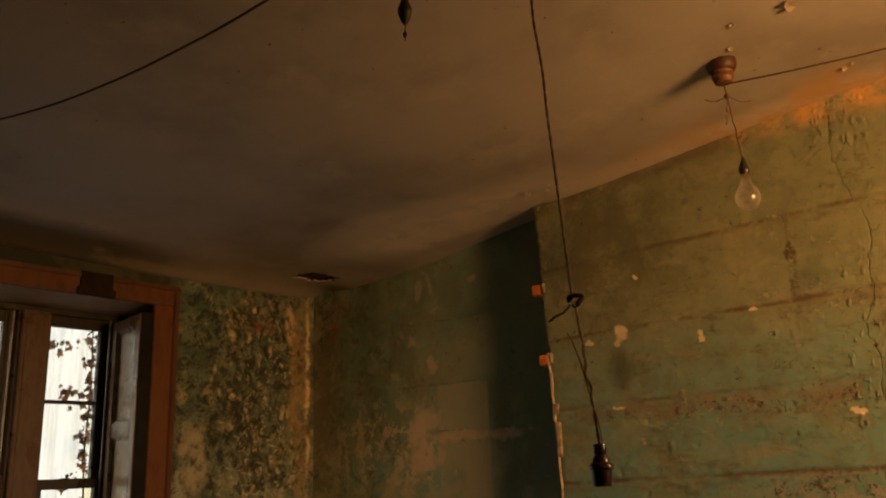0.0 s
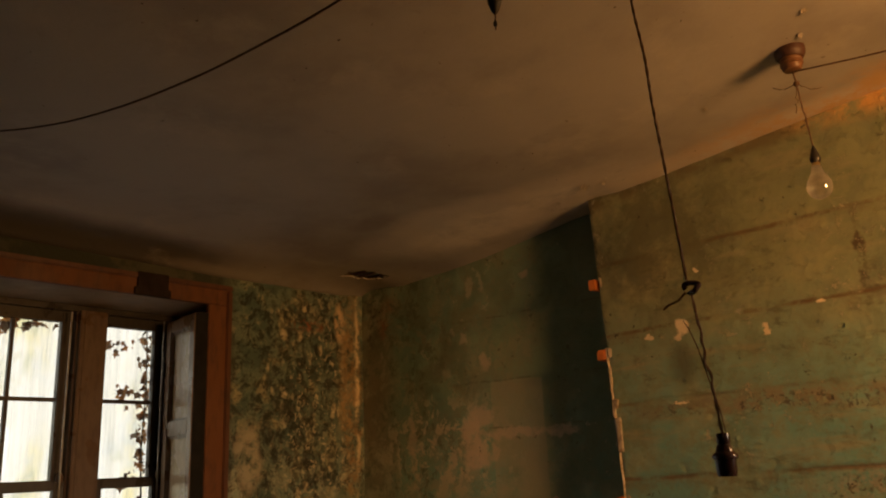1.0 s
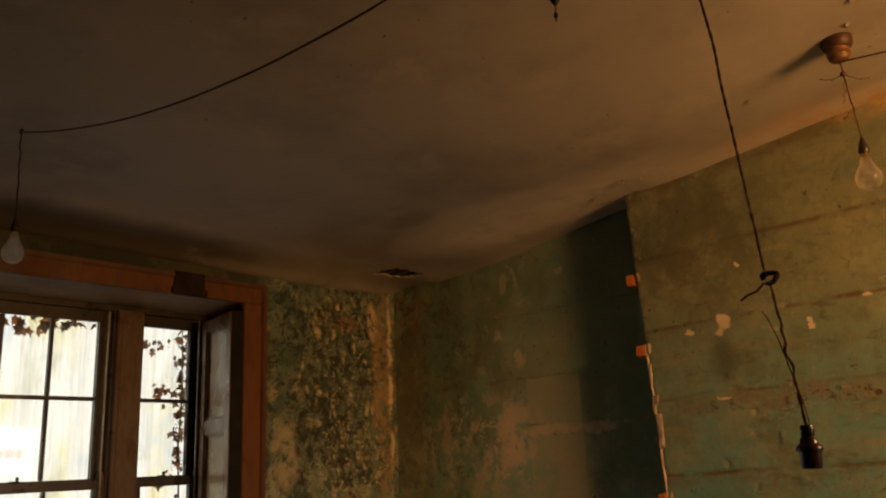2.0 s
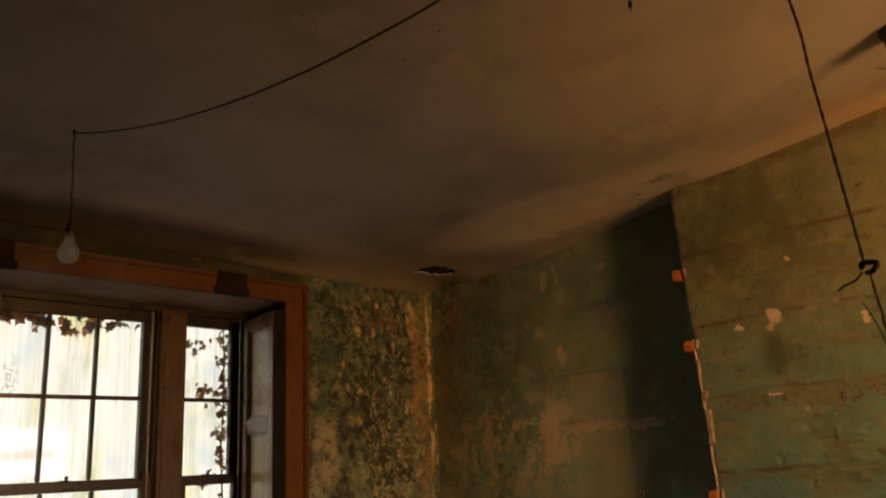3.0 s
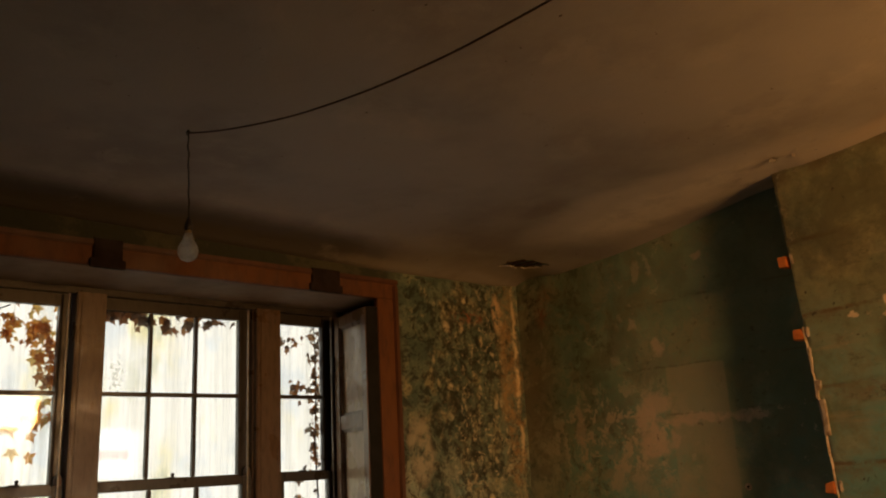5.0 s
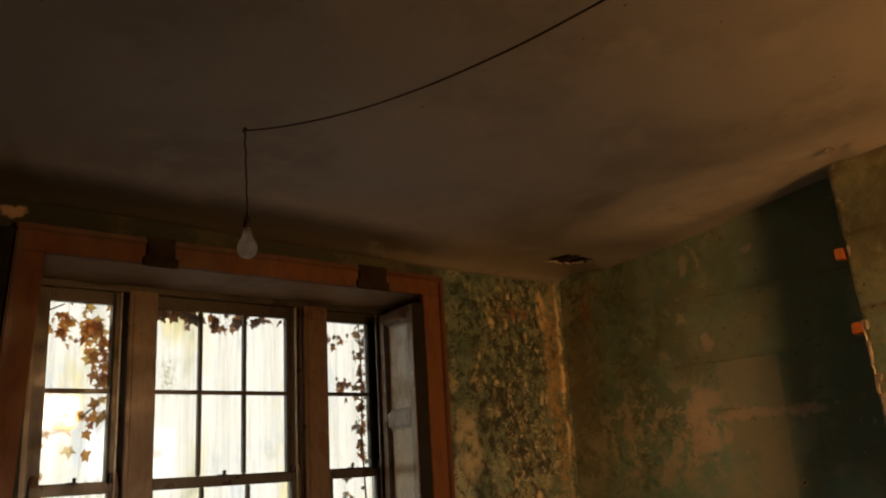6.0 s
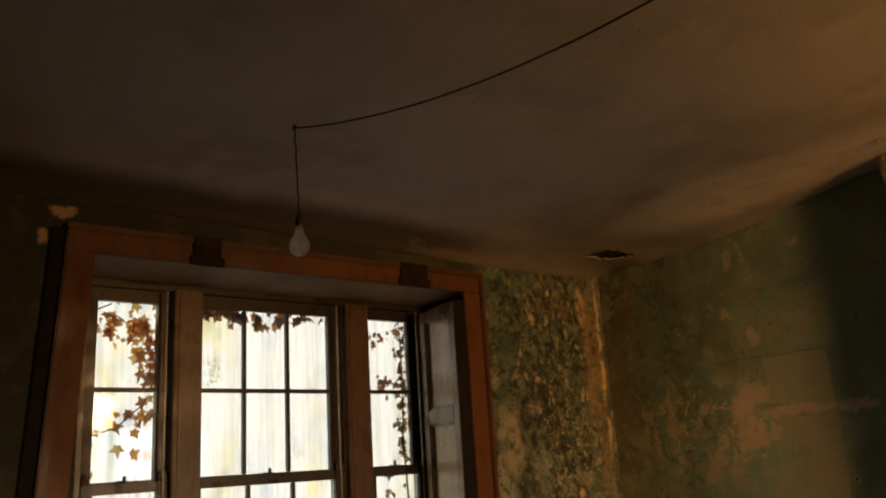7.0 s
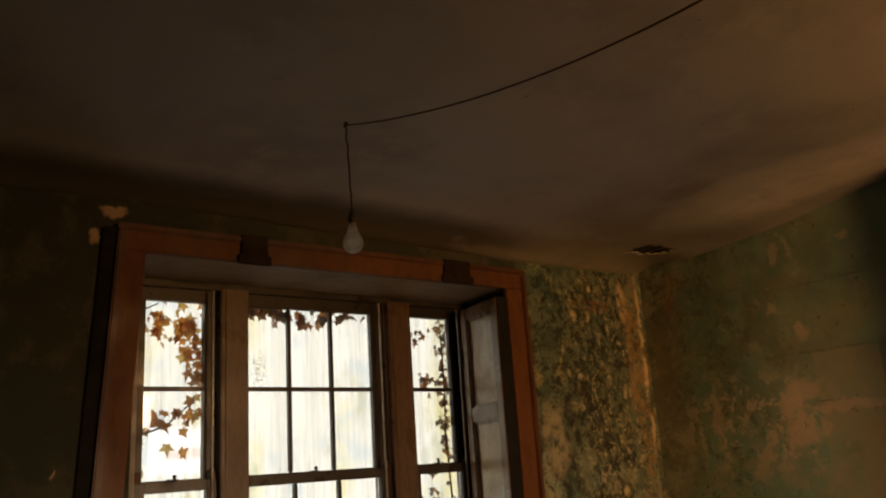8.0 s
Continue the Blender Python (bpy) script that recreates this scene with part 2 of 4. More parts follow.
    for x, z0, rx, rz, a in ((-2.49, 1.70, 0.055, 0.12, 0.95), (-2.43, 1.79, 0.06, 0.05, 0.8), (-2.45, 1.60, 0.06, 0.045, 0.9), (-2.36, 1.63, 0.025, 0.035, 0.7), (-2.25, 1.708, 0.17, 0.022, 0.8),
                              (-1.99, 1.705, 0.075, 0.024, 0.7), (-2.4, 2.045, 0.03, 0.045, 0.7), (-2.155, 2.41, 0.035, 0.02, 0.75), (-2.47, 2.40, 0.022, 0.045, 0.45), (-2.40, 2.41, 0.014, 0.04, 0.4),
                              (-2.9, 1.72, 0.03, 0.11, 0.6), (-2.52, 2.16, 0.022, 0.03, 0.5), (-2.64, 2.0, 0.02, 0.03, 0.35), (-2.6, 2.2, 0.018, 0.02, 0.35)):
        k.paint((0.53, 0.44, 0.335), k.times(k.blob(fine, (x, 3.13, z0), (rx, 1, rz), 0.35), chip, a))
    for z0 in (1.945, 1.735, 2.24):
        line_z = k.span(k.math('ABSOLUTE', k.math('SUBTRACT', k.axis(2, k.warped(10, 0.02)), z0)), 0.001, 0.007, 1, 0)
        k.paint((0.10, 0.10, 0.07), k.times(line_z, k.span(k.axis(0), -2.75, -2.4), k.span(k.noise(5, 5, 0.7), 0.47, 0.60), 0.6))
    k.paint((0.07, 0.08, 0.06), k.times(k.span(k.noise(30, 5, 0.7), 0.61, 0.68), k.span(k.noise(3.7, 3), 0.42, 0.6), 0.8))
    h = k.math('ADD', k.noise(24, 7, 0.7), k.times(flake, 0.6))
    return k.done(h, 0.5, 0.006, k.span(k.noise(7, 3), 0.3, 0.7, 0.6, 0.95))


def mould_material():
    """Green paint blistered by damp, with black mould rings and bare plaster; almost black paint round the window."""
    k = Mat("mouldy_blistered_paint", 0.85, tone=1.42)
    w, fine = k.warped(6, 0.14), k.warped(22, 0.06)
    k.paint((0.12, 0.16, 0.12))
    k.paint((0.16, 0.24, 0.20), k.times(k.span(k.axis(2), 1.75, 1.4), k.span(k.noise(6, 4), 0.4, 0.6)))
    k.paint((0.29, 0.275, 0.17), k.span(k.noise(7, 6, 0.7, w), 0.49, 0.62))
    k.paint((0.06, 0.095, 0.075), k.span(k.noise(4.6, 6, 0.7, w), 0.48, 0.58))
    k.paint((0.33, 0.34, 0.25), k.times(k.span(k.axis(2), 1.78, 1.5), k.span(k.noise(9, 6, 0.75, w), 0.44, 0.58), 0.5))
    n = k.node("ShaderNodeVectorMath", operation='MULTIPLY')
    k.put(n.inputs[0], k.warped(11, 0.055))
    n.inputs[1].default_value = (1, 1.15, 0.82)
    ragged = k.times(k.math('SUBTRACT', k.noise(34, 5, 0.7), 0.5), 0.38)
    d = k.math('ADD', k.cells(17, 'F1', n.outputs[0]), ragged)
    pick = k.axis(0, k.cells(17, 'F1', n.outputs[0], "Color"))
    small = k.math('ADD', k.cells(37, 'F1', k.warped(16, 0.05)), ragged)
    blister = k.span(d, 0.62, 0.2)
    zone = k.times(k.blob(w, (-3.29, 2.80, 1.85), (1, 0.27, 0.75), 0.35), k.span(k.noise(5, 4), 0.36, 0.54))
    k.paint((0.055, 0.055, 0.036), k.times(k.span(small, 0.30, 0.60), zone, k.span(k.noise(7, 5, 0.7), 0.42, 0.58), 0.8))
    k.paint((0.25, 0.23, 0.15), k.times(k.span(small, 0.36, 0.16), zone, k.span(k.noise(6, 5, 0.7, w), 0.46, 0.60), 0.6))
    k.paint((0.026, 0.026, 0.018), k.times(k.span(d, 0.32, 0.48), k.span(d, 0.74, 0.54), zone, k.span(pick, 0.35, 0.5), k.span(k.noise(12, 5, 0.7), 0.38, 0.58), 0.9))
    k.paint((0.40, 0.35, 0.22), k.times(k.span(d, 0.46, 0.26), zone, k.span(pick, 0.46, 0.60), k.span(k.noise(20, 6, 0.75), 0.34, 0.54), 0.9))
    k.paint((0.52, 0.46, 0.31), k.times(k.span(d, 0.34, 0.16), zone, k.span(pick, 0.74, 0.80), k.span(k.noise(28, 5, 0.7), 0.36, 0.54)))
    k.paint((0.016, 0.019, 0.014), k.times(k.span(k.noise(17, 8, 0.82, w), 0.48, 0.56), k.span(k.noise(3, 3), 0.34, 0.5), 0.85))
    k.paint((0.46, 0.41, 0.28), k.times(k.span(k.noise(26, 6, 0.8, w), 0.565, 0.60), k.blob(w, (-3.29, 2.88, 1.8), (1, 0.24, 0.6), 0.5), 0.8))
    k.paint((0.30, 0.19, 0.08), k.times(k.blob(k.warped(9, 0.10), (-3.29, 3.09, 1.95), (1, 0.065, 0.6), 0.5), k.span(k.noise(11, 7, 0.78), 0.40, 0.62), 0.85))
    k.paint((0.30, 0.095, 0.04), k.times(k.blob(fine, (-3.29, 2.82, 2.3), (1, 0.10, 0.03), 0.8), k.span(k.noise(24, 5, 0.75), 0.46, 0.6), 0.7))
    k.paint((0.50, 0.36, 0.21), k.times(k.blob(fine, (-3.29, 3.02, 2.33), (1, 0.03, 0.10), 0.4), k.span(k.noise(21, 6, 0.75), 0.38, 0.54), 0.9))
    k.paint((0.62, 0.50, 0.30), k.times(k.blob(fine, (-3.29, 3.13, 2.0), (1, 0.012, 0.5), 0.7), k.span(k.noise(9, 5, 0.7), 0.4, 0.55), 0.8))
    k.paint((0.30, 0.27, 0.19), k.times(k.blob(k.warped(9, 0.14), (-3.29, 2.46, 1.65), (1, 0.07, 0.16), 0.4), k.span(k.noise(15, 6, 0.75), 0.36, 0.56)))
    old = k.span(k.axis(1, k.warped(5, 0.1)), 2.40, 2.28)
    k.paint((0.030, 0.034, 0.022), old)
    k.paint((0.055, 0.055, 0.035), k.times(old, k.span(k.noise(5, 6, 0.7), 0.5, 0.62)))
    for y, z0, ry, rz in ((0.47, 2.478, 0.042, 0.022), (0.41, 2.39, 0.02, 0.03), (0.1, 1.99, 0.008, 0.01), (0.32, 1.62, 0.006, 0.012)):
        k.paint((0.36, 0.26, 0.18), k.blob(fine, (-3.29, y, z0), (1, ry, rz), 0.3))
    h = k.math('ADD', k.times(blister, zone, 0.9), k.noise(30, 7, 0.7))
    return k.done(h, 0.8, 0.008)


def glass_material():
    k = Mat("wet_dusty_glass", 0.05)
    n, out = k.nt.nodes, k.nt.nodes["Material Output"]
    clear, dust, gloss = n.new("ShaderNodeBsdfTransparent"), n.new("ShaderNodeBsdfTranslucent"), n.new("ShaderNodeBsdfGlossy")
    dust.inputs["Color"].default_value = (0.86, 0.84, 0.68, 1)
    gloss.inputs["Roughness"].default_value = 0.03
    streak = k.noise(1.0, 6, 0.7, k.scaled(1, 26, 1.1))
    fac = k.times(k.span(streak, 0.36, 0.78), 0.22)
    smear = k.times(k.blob(k.warped(20, 0.03), (-3.70, 1.185, 2.0), (1, 0.03, 0.075), 0.5), k.span(k.noise(60, 5, 0.75), 0.50, 0.60), 0.55)
    fac = k.math('MAXIMUM', fac, smear)
    a, b, fr = n.new("ShaderNodeMixShader"), n.new("ShaderNodeMixShader"), n.new("ShaderNodeFresnel")
    k.put(a.inputs[0], fac)
    k.nt.links.new(clear.outputs[0], a.inputs[1])
    k.nt.links.new(dust.outputs[0], a.inputs[2])
    k.put(b.inputs[0], fr.outputs[0])
    k.nt.links.new(a.outputs[0], b.inputs[1])
    k.nt.links.new(gloss.outputs[0], b.inputs[2])
    k.nt.links.new(b.outputs[0], out.inputs["Surface"])
    return k.m


def backdrop_material():
    """Bright hazy autumn distance, a glowing sheet that stands in for daylight."""
    k = Mat("hazy_distance", 1.0)
    n = k.nt.nodes
    k.paint((0.68, 0.65, 0.56))
    k.paint((0.62, 0.54, 0.25), k.times(k.span(k.noise(0.6, 4, 0.6, k.scaled(1, 1, 0.5)), 0.46, 0.62), 0.85))
    k.paint((0.50, 0.53, 0.52), k.times(k.span(k.noise(0.7, 4, 0.6, k.scaled(1, 1, 1, (7, 3, 1))), 0.52, 0.66), 0.7))
    k.paint((0.31, 0.31, 0.15), k.times(k.span(k.noise(1.1, 5, 0.6, k.scaled(1, 1, 0.6)), 0.56, 0.70), 0.5))
    k.paint((0.95, 0.93, 0.88), k.times(k.rect(k.warped(0.8, 0.2), 1, 4.7, 6.3, 2, 1.7, 2.55, 0.12), 0.8))
    k.paint((0.60, 0.40, 0.30), k.times(k.rect(k.warped(0.8, 0.2), 1, 5.0, 6.1, 2, 2.0, 2.2, 0.08), 0.6))
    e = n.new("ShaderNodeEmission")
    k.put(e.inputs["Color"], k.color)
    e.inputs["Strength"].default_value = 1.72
    k.nt.links.new(e.outputs[0], n["Material Output"].inputs["Surface"])
    return k.m


def leaf_material(name, old, ripe, pale, thin):
    """Leaves against the light: three ages by chance, spotted, letting part of the light through."""
    k = Mat(name, 0.6)
    n = k.nt.nodes
    info = k.node("ShaderNodeObjectInfo").outputs["Random"]
    k.paint(old)
    k.paint(ripe, k.span(info, 0.2, 0.5))
    k.paint(pale, k.span(info, 0.65, 0.95))
    k.paint(tuple(0.4 * v for v in old), k.times(k.span(k.noise(1.4, 4), 0.5, 0.7), 0.6))
    mat = k.done()
    t, mix = n.new("ShaderNodeBsdfTranslucent"), n.new("ShaderNodeMixShader")
    k.put(t.inputs["Color"], k.color)
    mix.inputs[0].default_value = thin
    k.nt.links.new(k.bsdf.outputs[0], mix.inputs[1])
    k.nt.links.new(t.outputs[0], mix.inputs[2])
    k.nt.links.new(mix.outputs[0], n["Material Output"].inputs["Surface"])
    return mat


def bulb_material():
    k = Mat("milky_bulb_glass", 0.08)
    k.paint((0.80, 0.77, 0.72))
    k.paint((0.6, 0.56, 0.5), k.span(k.noise(60, 4), 0.5, 0.7))
    m, n = k.done(), k.nt.nodes
    clear, milk, mix, mix2 = n.new("ShaderNodeBsdfTransparent"), n.new("ShaderNodeBsdfTranslucent"), n.new("ShaderNodeMixShader"), n.new("ShaderNodeMixShader")
    clear.inputs["Color"].default_value = (0.92, 0.9, 0.86, 1)
    milk.inputs["Color"].default_value = (0.75, 0.72, 0.66, 1)
    top = n.new("ShaderNodeBsdfGlossy")
    top.inputs["Roughness"].default_value = 0.06
    k.put(mix2.inputs[0], k.span(k.noise(45, 4, 0.6), 0.3, 0.7, 0.48, 0.66))
    k.nt.links.new(clear.outputs[0], mix2.inputs[1])
    k.nt.links.new(milk.outputs[0], mix2.inputs[2])
    k.put(mix.inputs[0], 0.11)
    k.nt.links.new(mix2.outputs[0], mix.inputs[1])
    k.nt.links.new(top.outputs[0], mix.inputs[2])
    k.nt.links.new(mix.outputs[0], n["Material Output"].inputs["Surface"])
    return m


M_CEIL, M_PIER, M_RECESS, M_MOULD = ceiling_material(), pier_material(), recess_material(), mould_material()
M_GLASS, M_BACK, M_LEAF, M_BULB = glass_material(), backdrop_material(), leaf_material("autumn_leaf", (0.42, 0.15, 0.03), (0.90, 0.43, 0.08), (0.95, 0.66, 0.20), 0.85), bulb_material()
# thicker leaves close to the wall: their shade is put into darker colours
M_SHADELEAF = leaf_material("shaded_leaf", (0.10, 0.045, 0.02), (0.30, 0.12, 0.035), (0.62, 0.27, 0.06), 0.55)
M_PLAIN = plain("old_green_plaster", (0.24, 0.34, 0.28), (0.16, 0.24, 0.19), 0.9, 6)
M_FLOOR = plain("worn_boards", (0.40, 0.38, 0.34), (0.28, 0.26, 0.23), 0.6, 8, stretch=(1, 8, 1))
M_ORANGE = plain("orange_brown_varnish", (0.165, 0.057, 0.013), (0.10, 0.033, 0.009), 0.6, 9, stretch=(3, 3, 1))
M_BACKBAND = plain("red_brown_varnish", (0.12, 0.042, 0.018), (0.07, 0.026, 0.012), 0.5, 9, stretch=(3, 3, 1))
M_DARKBAND = plain("dark_brown_stain", (0.022, 0.010, 0.006), (0.014, 0.007, 0.004), 0.85, 20)
M_SOFFIT = plain("dull_soffit_paint", (0.36, 0.255, 0.16), (0.26, 0.175, 0.105), 0.6, 7)
M_JOINERY = plain("brown_joinery_paint", (0.15, 0.095, 0.06), (0.085, 0.052, 0.033), 0.34, 12, stretch=(4, 4, 1))
M_SASH = plain("dark_sash_paint", (0.040, 0.034, 0.029), (0.024, 0.020, 0.017), 0.36, 14, stretch=(4, 4, 1))
M_SHUTTER = plain("faded_shutter_paint", (0.30, 0.18, 0.10), (0.20, 0.115, 0.062), 0.30, 10, stretch=(4, 4, 1))
# shutter panels: the brightness of their gloss is put into a paler paint
M_PANELSHEEN = plain("panel_sheen_paint", (0.60, 0.43, 0.25), (0.46, 0.32, 0.18), 0.26, 10, stretch=(4, 4, 1))
# pale colour that draws the glints along the bead edges
M_GLINT = plain("edge_glint_paint", (0.52, 0.49, 0.45), (0.26, 0.23, 0.20), 0.22, 25, stretch=(4, 4, 1))
M_BAKELITE = plain("brown_bakelite", (0.040, 0.014, 0.010), (0.02, 0.008, 0.006), 0.25, 40)
M_MATTBLACK = plain("matt_black", (0.010, 0.009, 0.007), (0.006, 0.005, 0.004), 0.95, 30)
M_PLUGDARK = plain("black_rubber", (0.02, 0.016, 0.014), (0.012, 0.01, 0.009), 0.5, 40)
M_FLEX = plain("twisted_brown_flex", (0.13, 0.07, 0.038), (0.06, 0.032, 0.018), 0.85, 120)
M_WOODROSE = plain("turned_wood", (0.19, 0.085, 0.036), (0.10, 0.042, 0.018), 0.5, 20, stretch=(1, 1, 6))
M_ROSEDARK = plain("dark_turned_wood", (0.065, 0.022, 0.011), (0.04, 0.014, 0.008), 0.5, 20)
M_BRASS = plain("dull_brass", (0.55, 0.42, 0.22), (0.35, 0.25, 0.12), 0.35, 40, 1.0)
M_TAB = plain("orange_brick", (0.62, 0.20, 0.045), (0.45, 0.13, 0.03), 0.8, 45)
M_CRUST = plain("broken_plaster", (0.52, 0.44, 0.35), (0.25, 0.19, 0.13), 0.95, 40)
M_CEILFLAKE = plain("loose_ceiling_paint", (0.66, 0.58, 0.47), (0.45, 0.37, 0.28), 0.8, 60)
M_LATH = plain("dark_laths", (0.20, 0.105, 0.055), (0.03, 0.02, 0.012), 0.9, 30)
M_GROUND = plain("pale_bounce_ground", (0.34, 0.32, 0.27), (0.26, 0.24, 0.19), 0.95, 2)
M_STEM = plain("vine_stem", (0.05, 0.03, 0.018), (0.03, 0.02, 0.012), 0.8, 60)

# ---------- mesh helpers ----------


def mesh_object(name, bm, material, smooth=False):
    me = bpy.data.meshes.new(name)
    bmesh.ops.recalc_face_normals(bm, faces=bm.faces)
    bm.to_mesh(me)
    bm.free()
    me.materials.append(material)
    if smooth:
        me.shade_smooth()
        me.set_sharp_from_angle(angle=radians(38))
    return new(name, me)


def part(name, bm, material, parent, label="", smooth=False):
    ob = mesh_object(name, bm, material, smooth)
    ob.parent = parent
    return tagged(ob, label)


def empty(name, label, category, at=(0, 0, 0), group="", kind=""):
    ob = new(name)
    ob.location = at
    return tagged(ob, label, category, group, kind)


def box(x0, x1, y0, y1, z0, z1, bevel=0.0, bm=None):
    bm = bm or bmesh.new()
    geo = bmesh.ops.create_cube(bm, size=1, matrix=Matrix.LocRotScale(((x0 + x1) / 2, (y0 + y1) / 2, (z0 + z1) / 2), None, (x1 - x0, y1 - y0, z1 - z0)))
    if bevel:
        vs = set(geo["verts"])
        bmesh.ops.bevel(bm, geom=[e for e in bm.edges if e.verts[0] in vs], offset=bevel, segments=2, affect='EDGES')
    return bm


def turned(profile, sides=28, bm=None, m=None):
    """A body of revolution round z from (radius, height) pairs."""
    bm = bm or bmesh.new()
    m = m or Matrix()
    rings = []
    for r, z in profile:
        rings.append([bm.verts.new(m @ Vector((r * math.cos(2 * math.pi * i / sides), r * math.sin(2 * math.pi * i / sides), z))) for i in range(sides)])
    for a, b in zip(rings, rings[1:]):
        for i in range(sides):
            bm.faces.new((a[i], a[(i + 1) % sides], b[(i + 1) % sides], b[i]))
    bm.faces.new(rings[0])
    bm.faces.new(rings[-1])
    return bm


def tube(points, radius, sides=8, bm=None):
    bm = bm or bmesh.new()
    pts, rings = [Vector(p) for p in points], []
    for i, p in enumerate(pts):
        d = (pts[min(i + 1, len(pts) - 1)] - pts[max(i - 1, 0)]).normalized()
        a = d.orthogonal().normalized() if i == 0 else (last - d * last.dot(d)).normalized()
        last, b = a, d.cross(a)
        r = radius(i / (len(pts) - 1)) if callable(radius) else radius
        rings.append([bm.verts.new(p + r * (math.cos(2 * math.pi * s / sides) * a + math.sin(2 * math.pi * s / sides) * b)) for s in range(sides)])
    for r0, r1 in zip(rings, rings[1:]):
        for s in range(sides):
            bm.faces.new((r0[s], r0[(s + 1) % sides], r1[(s + 1) % sides], r1[s]))
    bm.faces.new(rings[0])
    bm.faces.new(rings[-1])
    return bm


def twisted(points, gap, radius, pitch):
    """Two strands wound round one another along a line."""
    pts = [Vector(p) for p in points]
    bm, run = bmesh.new(), 0.0
    strands = ([], [])
    for i, p in enumerate(pts):
        if i:
            run += (p - pts[i - 1]).length
        d = (pts[min(i + 1, len(pts) - 1)] - pts[max(i - 1, 0)]).normalized()
        a = d.cross(Vector((0.3, 1, 0.1))).normalized()
        b = d.cross(a)
        w = 2 * math.pi * run / pitch
        o = gap * (math.cos(w) * a + math.sin(w) * b)
        strands[0].append(p + o)
        strands[1].append(p - o)
    for s in strands:
        tube(s, radius, 6, bm)
    return bm


def line(a, b, n, sag=0.0, wobble=0.0, seed=0):
    a, b, out = Vector(a), Vector(b), []
    for i in range(n + 1):
        u = i / n
        p = a.lerp(b, u) - Vector((0, 0, 4 * sag * u * (1 - u)))
        k = wobble * math.sin(math.pi * u)
        out.append(p + k * Vector((noise.noise((u * 9, seed, 0)), noise.noise((u * 9, seed, 5)), 0)))
    return out


def steps(*stretches):
    """Grid lines from (start, end, step) stretches that follow one another."""
    out = []
    for a, b, s in stretches:
        n = max(1, round((b - a) / s))
        out += [a + (b - a) * i / n for i in range(n)]
    return out + [stretches[-1][1]]


def slab(us, vs, front, back, keep=lambda u, v: True):
    """A thick sheet over a grid: a modelled front, a flat back and edges between."""
    bm = bmesh.new()
    f = [[bm.verts.new(front(u, v)) for v in vs] for u in us]
    b = [[bm.verts.new(back(u, v)) for v in vs] for u in us]
    nu, nv = len(us) - 1, len(vs) - 1
    ok = [[keep((us[i] + us[i + 1]) / 2, (vs[j] + vs[j + 1]) / 2) for j in range(nv)] for i in range(nu)]
    for i in range(nu):
        for j in range(nv):
            if not ok[i][j]:
                continue
            bm.faces.new((f[i][j], f[i + 1][j], f[i + 1][j + 1], f[i][j + 1]))
            bm.faces.new((b[i][j], b[i][j + 1], b[i + 1][j + 1], b[i + 1][j]))
            for di, dj, p, q in ((-1, 0, (i, j), (i, j + 1)), (1, 0, (i + 1, j), (i + 1, j + 1)), (0, -1, (i, j), (i + 1, j)), (0, 1, (i, j + 1), (i + 1, j + 1))):
                a, c = i + di, j + dj
                if not (0 <= a < nu and 0 <= c < nv and ok[a][c]):
                    bm.faces.new((f[p[0]][p[1]], f[q[0]][q[1]], b[q[0]][q[1]], b[p[0]][p[1]]))
    bmesh.ops.delete(bm, geom=[v for v in bm.verts if not v.link_faces], context='VERTS')
    return bm


def rough(u, v, s=1.0, seed=0.0):
    """Hand-laid plaster: broad waves and small lumps, about +-1."""
    return 0.6 * noise.noise((u * 2.1 * s, v * 2.1 * s, seed)) + 0.28 * noise.noise((u * 9 * s, v * 9 * s, seed + 7)) + 0.12 * noise.noise((u * 38 * s, v * 38 * s, seed + 3))


def ease(a, b, x):
    t = min(1.0, max(0.0, (x - a) / (b - a)))
    return t * t * (3 - 2 * t)


# ---------- the room ----------
WEST, NORTH, PIER, EAST, SOUTH = -3.292, 3.125, 2.945, 1.05, -2.2
PIER_X0, PIER_X1 = -1.645, 1.03


def ceiling_z(x, y):
    z = 2.585 + 0.15 * ease(-1.95, 0.0, x) + 0.008 * rough(x, y, 0.7, 4)
    z -= (0.065 + 0.035 * ease(0.3, 2.4, y)) * math.exp(-max(0.0, x - WEST) / (0.12 + 0.07 * ease(1.8, 2.6, y)))
    low = 0.075 * ease(-1.85, -2.6, x) - 0.02 * ease(-2.05, -1.75, x) * ease(-1.5, -1.66, x)
    return z - low * math.exp(-max(0.0, NORTH - y) / 0.28) * ease(WEST, WEST + 0.4, x)


def in_hole(x, y):
    a = math.atan2(y - 2.94, x + 3.0)
    r = 0.085 + 0.03 * noise.noise((2.2 * math.cos(a), 2.2 * math.sin(a), 1)) + 0.022 * noise.noise((6 * math.cos(a), 6 * math.sin(a), 2))
    dx, dy = x + 3.0, y - 2.94
    along, across = 0.72 * dx + 0.69 * dy, -0.69 * dx + 0.72 * dy
    return math.hypot(along / 1.15, across / 0.8) < r


